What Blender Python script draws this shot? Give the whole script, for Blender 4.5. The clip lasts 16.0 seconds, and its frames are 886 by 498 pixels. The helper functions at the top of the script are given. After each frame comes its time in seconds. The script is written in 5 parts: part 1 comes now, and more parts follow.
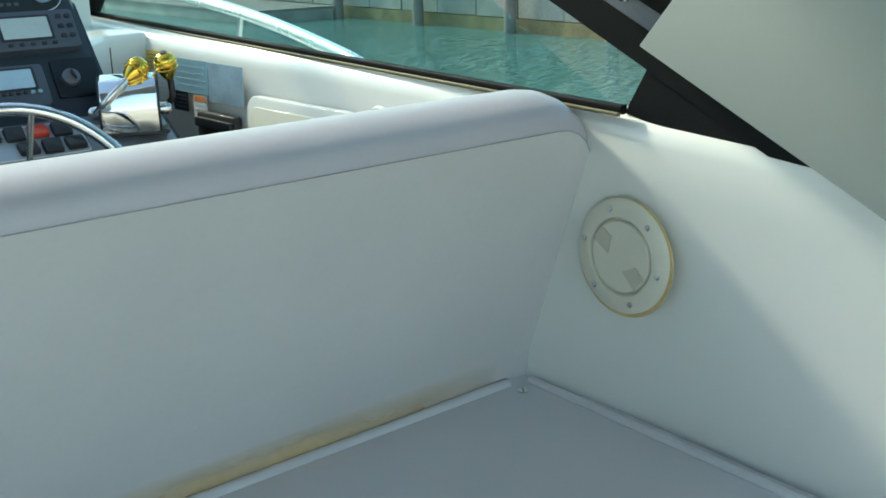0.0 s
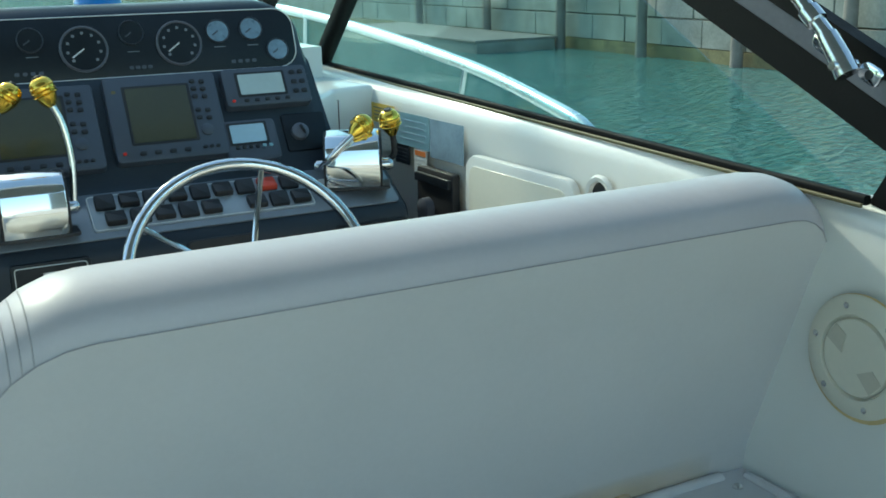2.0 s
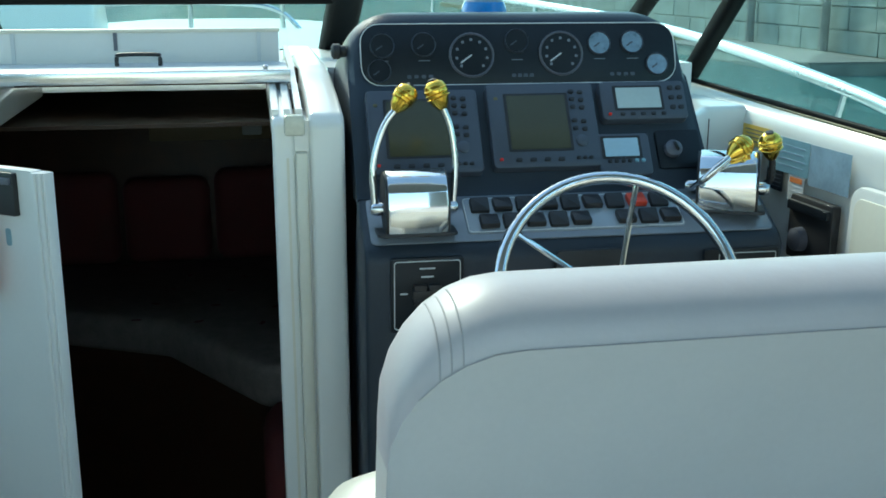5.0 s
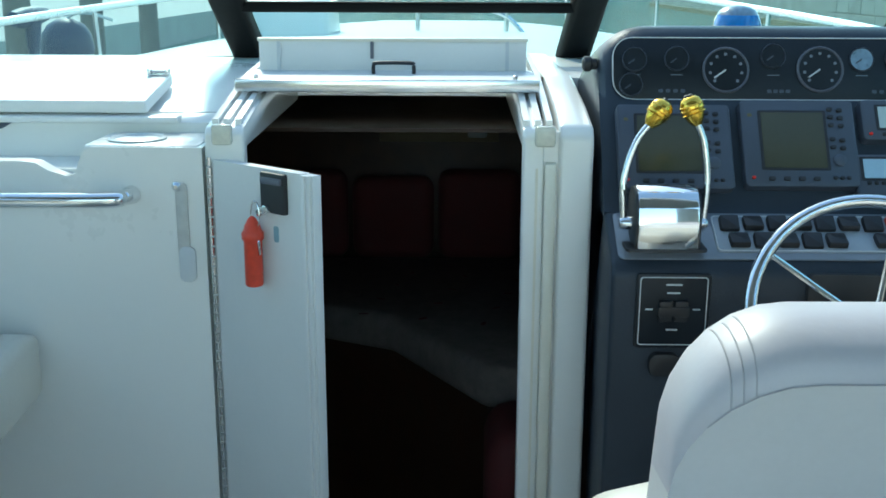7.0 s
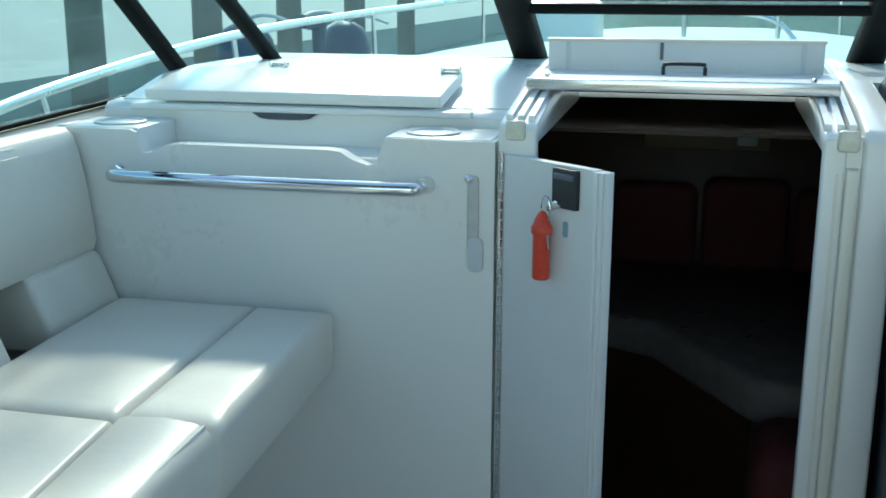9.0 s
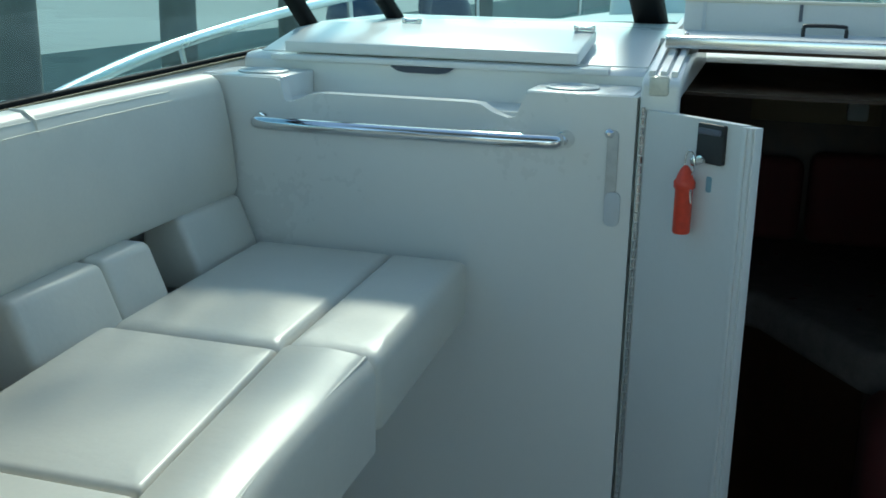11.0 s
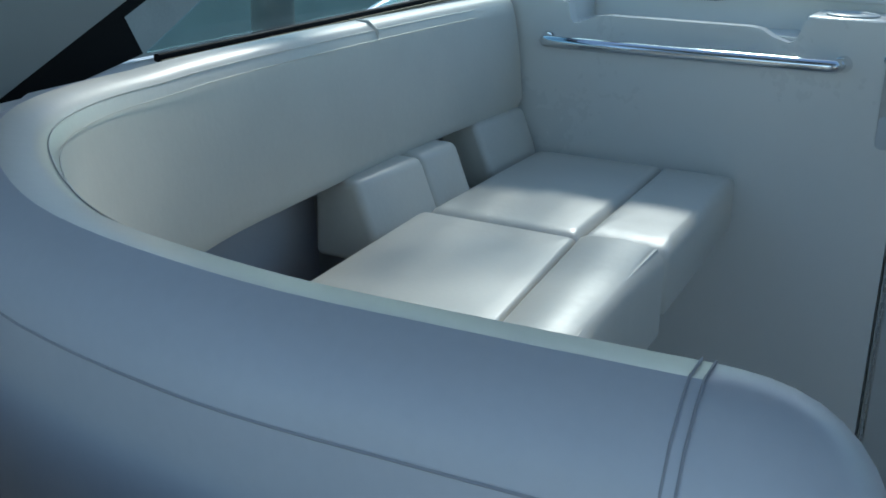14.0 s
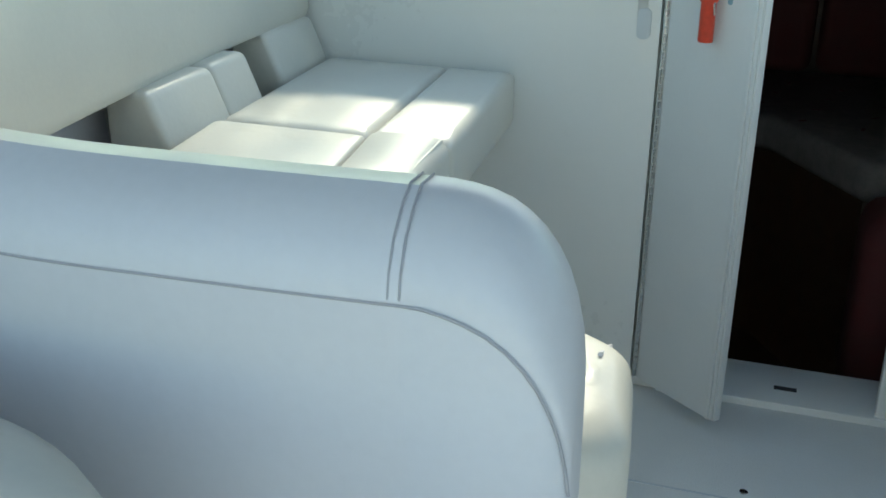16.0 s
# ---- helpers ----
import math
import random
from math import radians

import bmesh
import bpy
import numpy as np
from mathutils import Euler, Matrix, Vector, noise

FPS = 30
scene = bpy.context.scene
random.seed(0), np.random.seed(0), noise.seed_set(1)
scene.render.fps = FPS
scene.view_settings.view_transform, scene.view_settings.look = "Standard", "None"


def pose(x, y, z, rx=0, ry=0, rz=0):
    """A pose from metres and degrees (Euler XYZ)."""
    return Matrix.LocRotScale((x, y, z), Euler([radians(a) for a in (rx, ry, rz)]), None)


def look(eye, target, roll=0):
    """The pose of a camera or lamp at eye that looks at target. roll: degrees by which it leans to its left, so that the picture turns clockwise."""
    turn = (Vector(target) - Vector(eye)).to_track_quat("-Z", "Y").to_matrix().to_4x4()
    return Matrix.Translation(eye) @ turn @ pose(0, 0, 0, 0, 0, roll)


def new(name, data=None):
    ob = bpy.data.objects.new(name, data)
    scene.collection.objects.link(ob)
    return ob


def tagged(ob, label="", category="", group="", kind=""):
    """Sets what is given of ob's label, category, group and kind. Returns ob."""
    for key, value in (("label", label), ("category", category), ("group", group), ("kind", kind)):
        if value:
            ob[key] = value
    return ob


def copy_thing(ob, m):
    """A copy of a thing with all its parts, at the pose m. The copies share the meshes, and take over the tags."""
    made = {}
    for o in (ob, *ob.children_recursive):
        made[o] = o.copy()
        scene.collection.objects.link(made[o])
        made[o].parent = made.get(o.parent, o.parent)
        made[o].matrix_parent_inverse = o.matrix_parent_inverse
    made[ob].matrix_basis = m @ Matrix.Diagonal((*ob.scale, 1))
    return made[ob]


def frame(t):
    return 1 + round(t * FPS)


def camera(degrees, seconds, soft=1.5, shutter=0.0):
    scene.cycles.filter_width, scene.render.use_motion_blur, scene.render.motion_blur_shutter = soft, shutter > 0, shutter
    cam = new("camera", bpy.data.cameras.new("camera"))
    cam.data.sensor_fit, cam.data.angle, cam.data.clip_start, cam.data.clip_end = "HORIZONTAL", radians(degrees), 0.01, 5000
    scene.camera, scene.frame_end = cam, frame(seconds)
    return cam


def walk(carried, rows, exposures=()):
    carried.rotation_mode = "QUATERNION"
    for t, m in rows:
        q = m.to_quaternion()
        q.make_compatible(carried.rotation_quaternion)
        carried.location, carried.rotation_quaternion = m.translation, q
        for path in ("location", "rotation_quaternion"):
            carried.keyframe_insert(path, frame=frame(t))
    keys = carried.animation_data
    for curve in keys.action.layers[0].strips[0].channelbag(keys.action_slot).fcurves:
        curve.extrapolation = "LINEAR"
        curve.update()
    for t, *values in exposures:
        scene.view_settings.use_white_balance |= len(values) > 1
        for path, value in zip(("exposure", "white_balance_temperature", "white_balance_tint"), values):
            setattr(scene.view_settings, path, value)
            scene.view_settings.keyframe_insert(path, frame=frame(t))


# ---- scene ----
cam = camera(45.2, 16.0, soft=1.7)
PATH = [
    (0, (0.358, -0.055, 1.478), (1.542, 1.449, 0.9), -1.3),
    (0.5, (0.414, -0.037, 1.517), (1.499, 1.547, 0.954), -2.2),
    (1, (0.408, -0.021, 1.533), (1.419, 1.615, 0.983), -2.3),
    (1.5, (0.392, -0.015, 1.535), (1.334, 1.668, 1.006), -1.7),
    (2, (0.385, -0.004, 1.54), (1.248, 1.723, 1.019), -1.4),
    (2.5, (0.367, 0.004, 1.539), (1.151, 1.772, 1.027), -1.1),
    (3, (0.35, 0.02, 1.55), (1.048, 1.822, 1.034), -0.7),
    (3.5, (0.331, 0.035, 1.541), (0.942, 1.871, 1.038), -0.3),
    (4, (0.32, 0.046, 1.54), (0.835, 1.913, 1.042), -0.0),
    (4.2, (0.315, 0.052, 1.536), (0.792, 1.93, 1.042), -0.0),
    (6.3, (0.202, 0.07, 1.563), (0.309, 2.004, 1.064), 0.2),
    (6.5, (0.198, 0.061, 1.566), (0.264, 1.997, 1.068), 0.2),
    (7, (0.173, 0.053, 1.569), (0.149, 1.99, 1.074), 0.2),
    (7.5, (0.138, 0.041, 1.562), (0.028, 1.979, 1.079), 0.3),
    (8, (0.126, 0.035, 1.562), (-0.1, 1.963, 1.083), 0.1),
    (8.5, (0.098, 0.018, 1.563), (-0.237, 1.932, 1.086), 0.0),
    (9, (0.074, 0.013, 1.552), (-0.384, 1.9, 1.07), 0.1),
    (9.2, (0.067, 0.012, 1.547), (-0.445, 1.883, 1.059), -0.0),
    (11.3, (-0.091, -0.128, 1.5), (-0.684, 1.706, 0.969), 1.7),
    (11.5, (-0.108, -0.161, 1.506), (-0.747, 1.656, 0.967), 1.7),
    (12, (-0.133, -0.25, 1.528), (-0.909, 1.504, 0.959), 1.6),
    (12.5, (-0.15, -0.306, 1.524), (-1.029, 1.392, 0.935), 1.5),
    (13, (-0.147, -0.349, 1.514), (-1.081, 1.312, 0.906), 1.2),
    (13.5, (-0.135, -0.372, 1.512), (-1.072, 1.278, 0.88), 0.9),
    (14, (-0.13, -0.388, 1.493), (-1.026, 1.283, 0.854), 1.3),
    (14.5, (-0.106, -0.414, 1.493), (-0.944, 1.28, 0.838), 1.3),
    (15, (-0.076, -0.459, 1.486), (-0.831, 1.265, 0.808), 1.5),
    (15.5, (-0.06, -0.477, 1.477), (-0.727, 1.268, 0.763), 1.1),
    (16, (-0.047, -0.481, 1.481), (-0.605, 1.279, 0.713), 0.7),
]
walk(cam, [(t, look(eye, target, roll)) for t, eye, target, roll in PATH],
     exposures=[(0, 1.48, 7350, -8), (1.5, 1.2, 6900, -12), (3.5, 1.26, 6750, -16), (7, 1.42, 6350, -9), (9.2, 1.17, 6450, -8), (11.3, 0.62, 6350, -11), (12.0, 0.46, 6300, -11), (12.6, 0.30, 6150, -13), (13.2, 0.25, 5850, -5), (14.4, 0.42, 5950, -1), (15.2, 0.74, 6600, -4), (16, 1.48, 7400, -3)])

# ---------- light and world ----------
world = bpy.data.worlds.new("sky")
scene.world = world
world.use_nodes = True
wn = world.node_tree
sky = wn.nodes.new("ShaderNodeTexSky")
sky.sky_type = "NISHITA"
sky.sun_disc = False
SUN_EL, SUN_AZ = 38.0, -15.0          # degrees above the horizon; degrees to starboard of the bow
sky.sun_elevation = radians(SUN_EL)
sky.sun_rotation = radians(SUN_AZ)
sky.dust_density = 0.6
wn.links.new(sky.outputs[0], wn.nodes["Background"].inputs[0])
wn.nodes["Background"].inputs[1].default_value = 0.15
sun_data = bpy.data.lights.new("sun", "SUN")
sun_data.energy, sun_data.angle, sun_data.color = 1.3, radians(6), (1.0, 0.96, 0.9)
sun = new("sun", sun_data)
sd = Vector((math.sin(radians(SUN_AZ)) * math.cos(radians(SUN_EL)), math.cos(radians(SUN_AZ)) * math.cos(radians(SUN_EL)), math.sin(radians(SUN_EL))))
sun.matrix_world = look((0, 0, 8), tuple(Vector((0, 0, 8)) - sd))

# ---------- materials ----------
def mat(name, color, rough=0.4, metal=0.0, var=0.06, scale=6.0, fine=120.0, bump=0.0, bump_scale=80.0, coat=0.0, tint=None, spec=0.5):
    """A surface with broad and fine variation and a little relief."""
    m = bpy.data.materials.new(name)
    m.use_nodes = True
    nt = m.node_tree
    b = nt.nodes["Principled BSDF"]
    geo = nt.nodes.new("ShaderNodeNewGeometry")
    n1, n2 = nt.nodes.new("ShaderNodeTexNoise"), nt.nodes.new("ShaderNodeTexNoise")
    n1.inputs["Scale"].default_value, n2.inputs["Scale"].default_value = scale, fine
    n1.inputs["Detail"].default_value = 5
    for n in (n1, n2):
        nt.links.new(geo.outputs["Position"], n.inputs["Vector"])
    add = nt.nodes.new("ShaderNodeMath")
    add.operation = "MULTIPLY_ADD"
    add.inputs[1].default_value = 0.35
    nt.links.new(n2.outputs[0], add.inputs[0])
    nt.links.new(n1.outputs[0], add.inputs[2])
    ramp = nt.nodes.new("ShaderNodeValToRGB")
    ramp.color_ramp.elements[0].position, ramp.color_ramp.elements[1].position = 0.35, 0.95
    c2 = tint or tuple(min(1, c * (1 + var)) for c in color)
    ramp.color_ramp.elements[0].color = (*[c * (1 - var) for c in color], 1)
    ramp.color_ramp.elements[1].color = (*c2, 1)
    nt.links.new(add.outputs[0], ramp.inputs[0])
    nt.links.new(ramp.outputs[0], b.inputs["Base Color"])
    rr = nt.nodes.new("ShaderNodeMapRange")
    rr.inputs["From Min"].default_value, rr.inputs["From Max"].default_value = 0.4, 0.95
    rr.inputs["To Min"].default_value, rr.inputs["To Max"].default_value = rough * 0.85, min(1, rough * 1.2)
    nt.links.new(add.outputs[0], rr.inputs["Value"])
    nt.links.new(rr.outputs[0], b.inputs["Roughness"])
    b.inputs["Metallic"].default_value = metal
    b.inputs["Coat Weight"].default_value = coat
    b.inputs["Specular IOR Level"].default_value = spec
    if bump:
        n3 = nt.nodes.new("ShaderNodeTexNoise")
        n3.inputs["Scale"].default_value, n3.inputs["Detail"].default_value = bump_scale, 4
        nt.links.new(geo.outputs["Position"], n3.inputs["Vector"])
        bp = nt.nodes.new("ShaderNodeBump")
        bp.inputs["Strength"].default_value, bp.inputs["Distance"].default_value = bump, 0.01
        nt.links.new(n3.outputs[0], bp.inputs["Height"])
        nt.links.new(bp.outputs[0], b.inputs["Normal"])
    return m


GEL = mat("gelcoat_white", (0.78, 0.77, 0.73), 0.30, var=0.018, scale=2.2, fine=40, bump=0.008, bump_scale=14, coat=0.2)
GELNS = mat("gelcoat_nonskid", (0.74, 0.73, 0.69), 0.55, var=0.05, scale=4, bump=0.35, bump_scale=260)
CREAM = mat("gelcoat_cream", (0.72, 0.68, 0.57), 0.35, var=0.04, scale=4, bump=0.03)
VINYL = mat("vinyl_cream", (0.68, 0.645, 0.565), 0.36, var=0.06, scale=5, bump=0.06, bump_scale=38)
VGREY = mat("vinyl_grey", (0.50, 0.47, 0.495), 0.42, var=0.05, scale=5, bump=0.06, bump_scale=40)
VSEAT = mat("vinyl_seat_back", (0.60, 0.58, 0.575), 0.42, var=0.05, scale=4, bump=0.06, bump_scale=36)
VGREYL = mat("vinyl_pale_grey", (0.62, 0.60, 0.615), 0.40, var=0.05, scale=4, bump=0.06, bump_scale=36)
SEAM = mat("seam_thread", (0.40, 0.38, 0.395), 0.7)
RUST = mat("rust_stain", (0.62, 0.46, 0.22), 0.6, var=0.25, scale=14)


def soft_stain():
    """A rusty stain that thins out towards the edges of its strip, in patches."""
    m = mat("rust_bloom", (0.80, 0.56, 0.26), 0.55, var=0.2, scale=10)
    nt = m.node_tree
    b = nt.nodes["Principled BSDF"]
    tc, sep, no = nt.nodes.new("ShaderNodeTexCoord"), nt.nodes.new("ShaderNodeSeparateXYZ"), nt.nodes.new("ShaderNodeTexNoise")
    no.inputs["Scale"].default_value = 7
    nt.links.new(tc.outputs["UV"], sep.inputs[0])
    nt.links.new(tc.outputs["Object"], no.inputs["Vector"])
    prev = None
    for ax, k in ((0, 2.2), (1, 1.0)):
        a, c, d = (nt.nodes.new("ShaderNodeMath") for _ in range(3))
        a.operation, c.operation, d.operation = "MULTIPLY", "SINE", "POWER"
        a.inputs[1].default_value, d.inputs[1].default_value = math.pi, 1.0 / k
        nt.links.new(sep.outputs[ax], a.inputs[0])
        nt.links.new(a.outputs[0], c.inputs[0])
        nt.links.new(c.outputs[0], d.inputs[0])
        if prev:
            e = nt.nodes.new("ShaderNodeMath")
            e.operation = "MULTIPLY"
            nt.links.new(prev.outputs[0], e.inputs[0])
            nt.links.new(d.outputs[0], e.inputs[1])
            prev = e
        else:
            prev = d
    f = nt.nodes.new("ShaderNodeMath")
    f.operation = "MULTIPLY"
    nt.links.new(prev.outputs[0], f.inputs[0])
    nt.links.new(no.outputs[0], f.inputs[1])
    g = nt.nodes.new("ShaderNodeMath")
    g.operation, g.use_clamp = "MULTIPLY", True
    g.inputs[1].default_value = 1.0
    nt.links.new(f.outputs[0], g.inputs[0])
    nt.links.new(g.outputs[0], b.inputs["Alpha"])
    return m


BLOOM = soft_stain()
DASH = mat("dash_grey", (0.028, 0.038, 0.052), 0.40, var=0.10, scale=6, bump=0.10, bump_scale=300, spec=0.32)
DASHL = mat("dash_light_grey", (0.20, 0.22, 0.25), 0.12, coat=0.5, var=0.08, scale=7, bump=0.06, bump_scale=260)
SWITCHP = mat("switch_panel_grey", (0.33, 0.36, 0.39), 0.24, var=0.06, scale=9, coat=0.3)
PANELB = mat("panel_black", (0.013, 0.017, 0.022), 0.34, var=0.25, scale=9, spec=0.25)
PLASTIC = mat("plastic_grey", (0.058, 0.068, 0.090), 0.42, var=0.08, scale=10, bump=0.08, bump_scale=400)
RUBBER = mat("rubber_black", (0.018, 0.018, 0.02), 0.5, var=0.3, scale=20)
FRAME = mat("frame_black", (0.006, 0.0065, 0.007), 0.6, var=0.3, scale=15, bump=0.05, bump_scale=200, spec=0.12)
FRAMEG = mat("frame_grey", (0.10, 0.105, 0.13), 0.42, var=0.2, scale=15)
CHROME = mat("chrome", (0.80, 0.80, 0.80), 0.07, 1.0, var=0.04, scale=8)
STEEL = mat("stainless", (0.70, 0.70, 0.70), 0.18, 1.0, var=0.08, scale=10)
BRASS = mat("brass_gold", (0.78, 0.50, 0.08), 0.20, 1.0, var=0.15, scale=40)
WHITE = mat("white_paint", (0.68, 0.68, 0.66), 0.4, var=0.03)
PALE = mat("print_pale", (0.55, 0.57, 0.58), 0.5, var=0.05)
RED = mat("float_red", (0.62, 0.06, 0.03), 0.45, var=0.12, scale=60)
LAMPR = mat("lamp_red", (0.75, 0.03, 0.02), 0.3, var=0.05)
BLUE = mat("lens_blue", (0.03, 0.22, 0.60), 0.15, var=0.15, scale=30, coat=0.5)
NAVY = mat("fender_navy", (0.03, 0.05, 0.10), 0.5, var=0.2)
YELLOW = mat("label_yellow", (0.72, 0.48, 0.08), 0.45, var=0.1, scale=30)
LBLUE = mat("label_blue", (0.22, 0.37, 0.43), 0.35, var=0.1, scale=30)
LFOIL = mat("label_foil", (0.33, 0.45, 0.54), 0.22, 0.15, var=0.25, scale=18)
LORANGE = mat("label_orange", (0.72, 0.22, 0.06), 0.45)
DIALB = mat("dial_blue", (0.16, 0.24, 0.32), 0.3, var=0.3, scale=60, coat=0.5)
DIALO = mat("mark_olive", (0.13, 0.11, 0.05), 0.5)
SCREEN = mat("lcd_olive", (0.055, 0.055, 0.032), 0.2, var=0.12, scale=10, coat=0.15)
SCREENL = mat("lcd_pale", (0.40, 0.47, 0.46), 0.15, var=0.08, scale=10, coat=0.6)
SCREENB = mat("lcd_blue", (0.36, 0.50, 0.60), 0.15, var=0.08, scale=10, coat=0.6)
CLEARP = mat("lens_clear", (0.62, 0.60, 0.50), 0.15, var=0.1, scale=60)
# cabin colours are darkened; the gloom of the unlit interior is in them
VOIDM = mat("cabin_shaded_wood", (0.060, 0.028, 0.016), 0.5, var=0.3, scale=12)
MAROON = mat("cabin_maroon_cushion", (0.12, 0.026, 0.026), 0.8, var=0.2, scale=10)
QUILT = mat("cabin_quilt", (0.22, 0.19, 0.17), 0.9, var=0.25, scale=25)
CONCRETE = mat("seawall_concrete", (0.25, 0.26, 0.235), 0.85, var=0.42, scale=1.3, fine=18, bump=0.5, bump_scale=9)
ALGAE = mat("seawall_algae", (0.16, 0.14, 0.07), 0.8, var=0.5, scale=2.5, fine=20, bump=0.5, bump_scale=12)
DOCK = mat("dock_planks", (0.24, 0.22, 0.20), 0.85, var=0.25, scale=3, fine=30, bump=0.4, bump_scale=25)
PILE = mat("piling_wood", (0.20, 0.18, 0.16), 0.85, var=0.3, scale=3, fine=30, bump=0.5, bump_scale=15)
SAND = mat("shore_sand", (0.42, 0.40, 0.36), 0.9, var=0.15, scale=1.2, fine=25, bump=0.4, bump_scale=8)


def glass_mat():
    m = bpy.data.materials.new("windshield_glass")
    m.use_nodes = True
    nt = m.node_tree
    nt.nodes.remove(nt.nodes["Principled BSDF"])
    out = nt.nodes["Material Output"]
    tr, gl, mx = nt.nodes.new("ShaderNodeBsdfTransparent"), nt.nodes.new("ShaderNodeBsdfGlossy"), nt.nodes.new("ShaderNodeMixShader")
    tr.inputs[0].default_value = (0.80, 0.93, 0.92, 1)
    gl.inputs["Roughness"].default_value = 0.02
    lw = nt.nodes.new("ShaderNodeLayerWeight")
    pw, ma = nt.nodes.new("ShaderNodeMath"), nt.nodes.new("ShaderNodeMath")
    pw.operation, ma.operation = "POWER", "MULTIPLY_ADD"
    pw.inputs[1].default_value, ma.inputs[1].default_value, ma.inputs[2].default_value = 4.0, 0.45, 0.03
    nt.links.new(lw.outputs["Facing"], pw.inputs[0])
    nt.links.new(pw.outputs[0], ma.inputs[0])
    nt.links.new(ma.outputs[0], mx.inputs[0])
    nt.links.new(tr.outputs[0], mx.inputs[1])
    nt.links.new(gl.outputs[0], mx.inputs[2])
    nt.links.new(mx.outputs[0], out.inputs[0])
    return m


def water_mat():
    m = bpy.data.materials.new("harbour_water")
    m.use_nodes = True
    nt = m.node_tree
    b = nt.nodes["Principled BSDF"]
    b.inputs["Base Color"].default_value = (0.16, 0.335, 0.30, 1)
    b.inputs["Roughness"].default_value = 0.045
    b.inputs["IOR"].default_value = 1.33
    geo = nt.nodes.new("ShaderNodeNewGeometry")
    mp = nt.nodes.new("ShaderNodeMapping")
    mp.inputs["Scale"].default_value = (1.0, 1.6, 1.0)
    nt.links.new(geo.outputs["Position"], mp.inputs[0])
    n1, n2 = nt.nodes.new("ShaderNodeTexNoise"), nt.nodes.new("ShaderNodeTexNoise")
    n1.inputs["Scale"].default_value, n1.inputs["Detail"].default_value = 4.6, 8
    n2.inputs["Scale"].default_value, n2.inputs["Detail"].default_value = 0.5, 2
    mix = nt.nodes.new("ShaderNodeMath")
    mix.operation = "ADD"
    for i, n in enumerate((n1, n2)):
        nt.links.new(mp.outputs[0], n.inputs["Vector"])
        nt.links.new(n.outputs[0], mix.inputs[i])
    bp = nt.nodes.new("ShaderNodeBump")
    bp.inputs["Strength"].default_value, bp.inputs["Distance"].default_value = 1.0, 0.52
    nt.links.new(mix.outputs[0], bp.inputs["Height"])
    nt.links.new(bp.outputs[0], b.inputs["Normal"])
    return m


GLASS, WATER = glass_mat(), water_mat()

# ---------- mesh helpers ----------
def finish(bm, angle=40):
    bmesh.ops.recalc_face_normals(bm, faces=bm.faces)
    for f in bm.faces:
        f.smooth = True
    for e in bm.edges:
        if len(e.link_faces) == 2 and e.calc_face_angle(0) > radians(angle):
            e.smooth = False


def part(name, bm, material, parent=None, label="", angle=40, m=None):
    """Links a bmesh as one mesh object, under a thing or a part."""
    if m is not None:
        bm.transform(m)
    finish(bm, angle)
    me = bpy.data.meshes.new(name)
    bm.to_mesh(me)
    bm.free()
    me.materials.append(material)
    ob = new(name, me)
    if parent:
        ob.parent = parent
    if label:
        ob["label"] = label
    return ob


def thing(name, at, label, category, group="", kind=""):
    ob = new(name)
    ob.location = at
    ob.empty_display_size = 0.05
    return tagged(ob, label, category, group, kind)


def under(parent, ob):
    """Parents a mesh built in world places under a thing that stands elsewhere."""
    ob.parent = parent
    ob.matrix_parent_inverse = Matrix.Translation(-Vector(parent.location))
    return ob


def wpart(name, bm, material, parent, label="", angle=40):
    return under(parent, part(name, bm, material, None, label, angle))


def box(x0, x1, y0, y1, z0, z1, bevel=0.0, seg=2, bm=None):
    b = bmesh.new()
    bmesh.ops.create_cube(b, size=1)
    b.transform(Matrix.Translation(((x0 + x1) / 2, (y0 + y1) / 2, (z0 + z1) / 2)) @ Matrix.Diagonal((x1 - x0, y1 - y0, z1 - z0, 1)))
    if bevel:
        bmesh.ops.bevel(b, geom=b.edges[:], offset=bevel, segments=seg, profile=0.5, affect="EDGES")
    return joined(bm, b) if bm is not None else b


def joined(bm, other):
    me = bpy.data.meshes.new("tmp")
    other.to_mesh(me)
    other.free()
    bm.from_mesh(me)
    bpy.data.meshes.remove(me)
    return bm


def prism(pts, axis, a, b, bevel=0.0, seg=2):
    """A polygon in the plane across axis, drawn out from a to b. pts are the two other coordinates in x, y, z order."""
    bm = bmesh.new()
    put = {"x": lambda u, v, w: (w, u, v), "y": lambda u, v, w: (u, w, v), "z": lambda u, v, w: (u, v, w)}[axis]
    lo = [bm.verts.new(put(u, v, a)) for u, v in pts]
    hi = [bm.verts.new(put(u, v, b)) for u, v in pts]
    n = len(pts)
    bm.faces.new(lo)
    bm.faces.new(hi)
    for i in range(n):
        bm.faces.new((lo[i], lo[(i + 1) % n], hi[(i + 1) % n], hi[i]))
    bmesh.ops.recalc_face_normals(bm, faces=bm.faces)
    if bevel:
        bmesh.ops.bevel(bm, geom=bm.edges[:], offset=bevel, segments=seg, profile=0.5, affect="EDGES")
    return bm


def smooth_path(pts, n=6):
    """Catmull-Rom through the points."""
    P = [Vector(p) for p in pts]
    P = [2 * P[0] - P[1]] + P + [2 * P[-1] - P[-2]]
    out = []
    for i in range(1, len(P) - 2):
        a, b, c, d = P[i - 1:i + 3]
        for k in range(n):
            t = k / n
            out.append(0.5 * (2 * b + (c - a) * t + (2 * a - 5 * b + 4 * c - d) * t * t + (3 * b - a - 3 * c + d) * t ** 3))
    return out + [P[-2]]


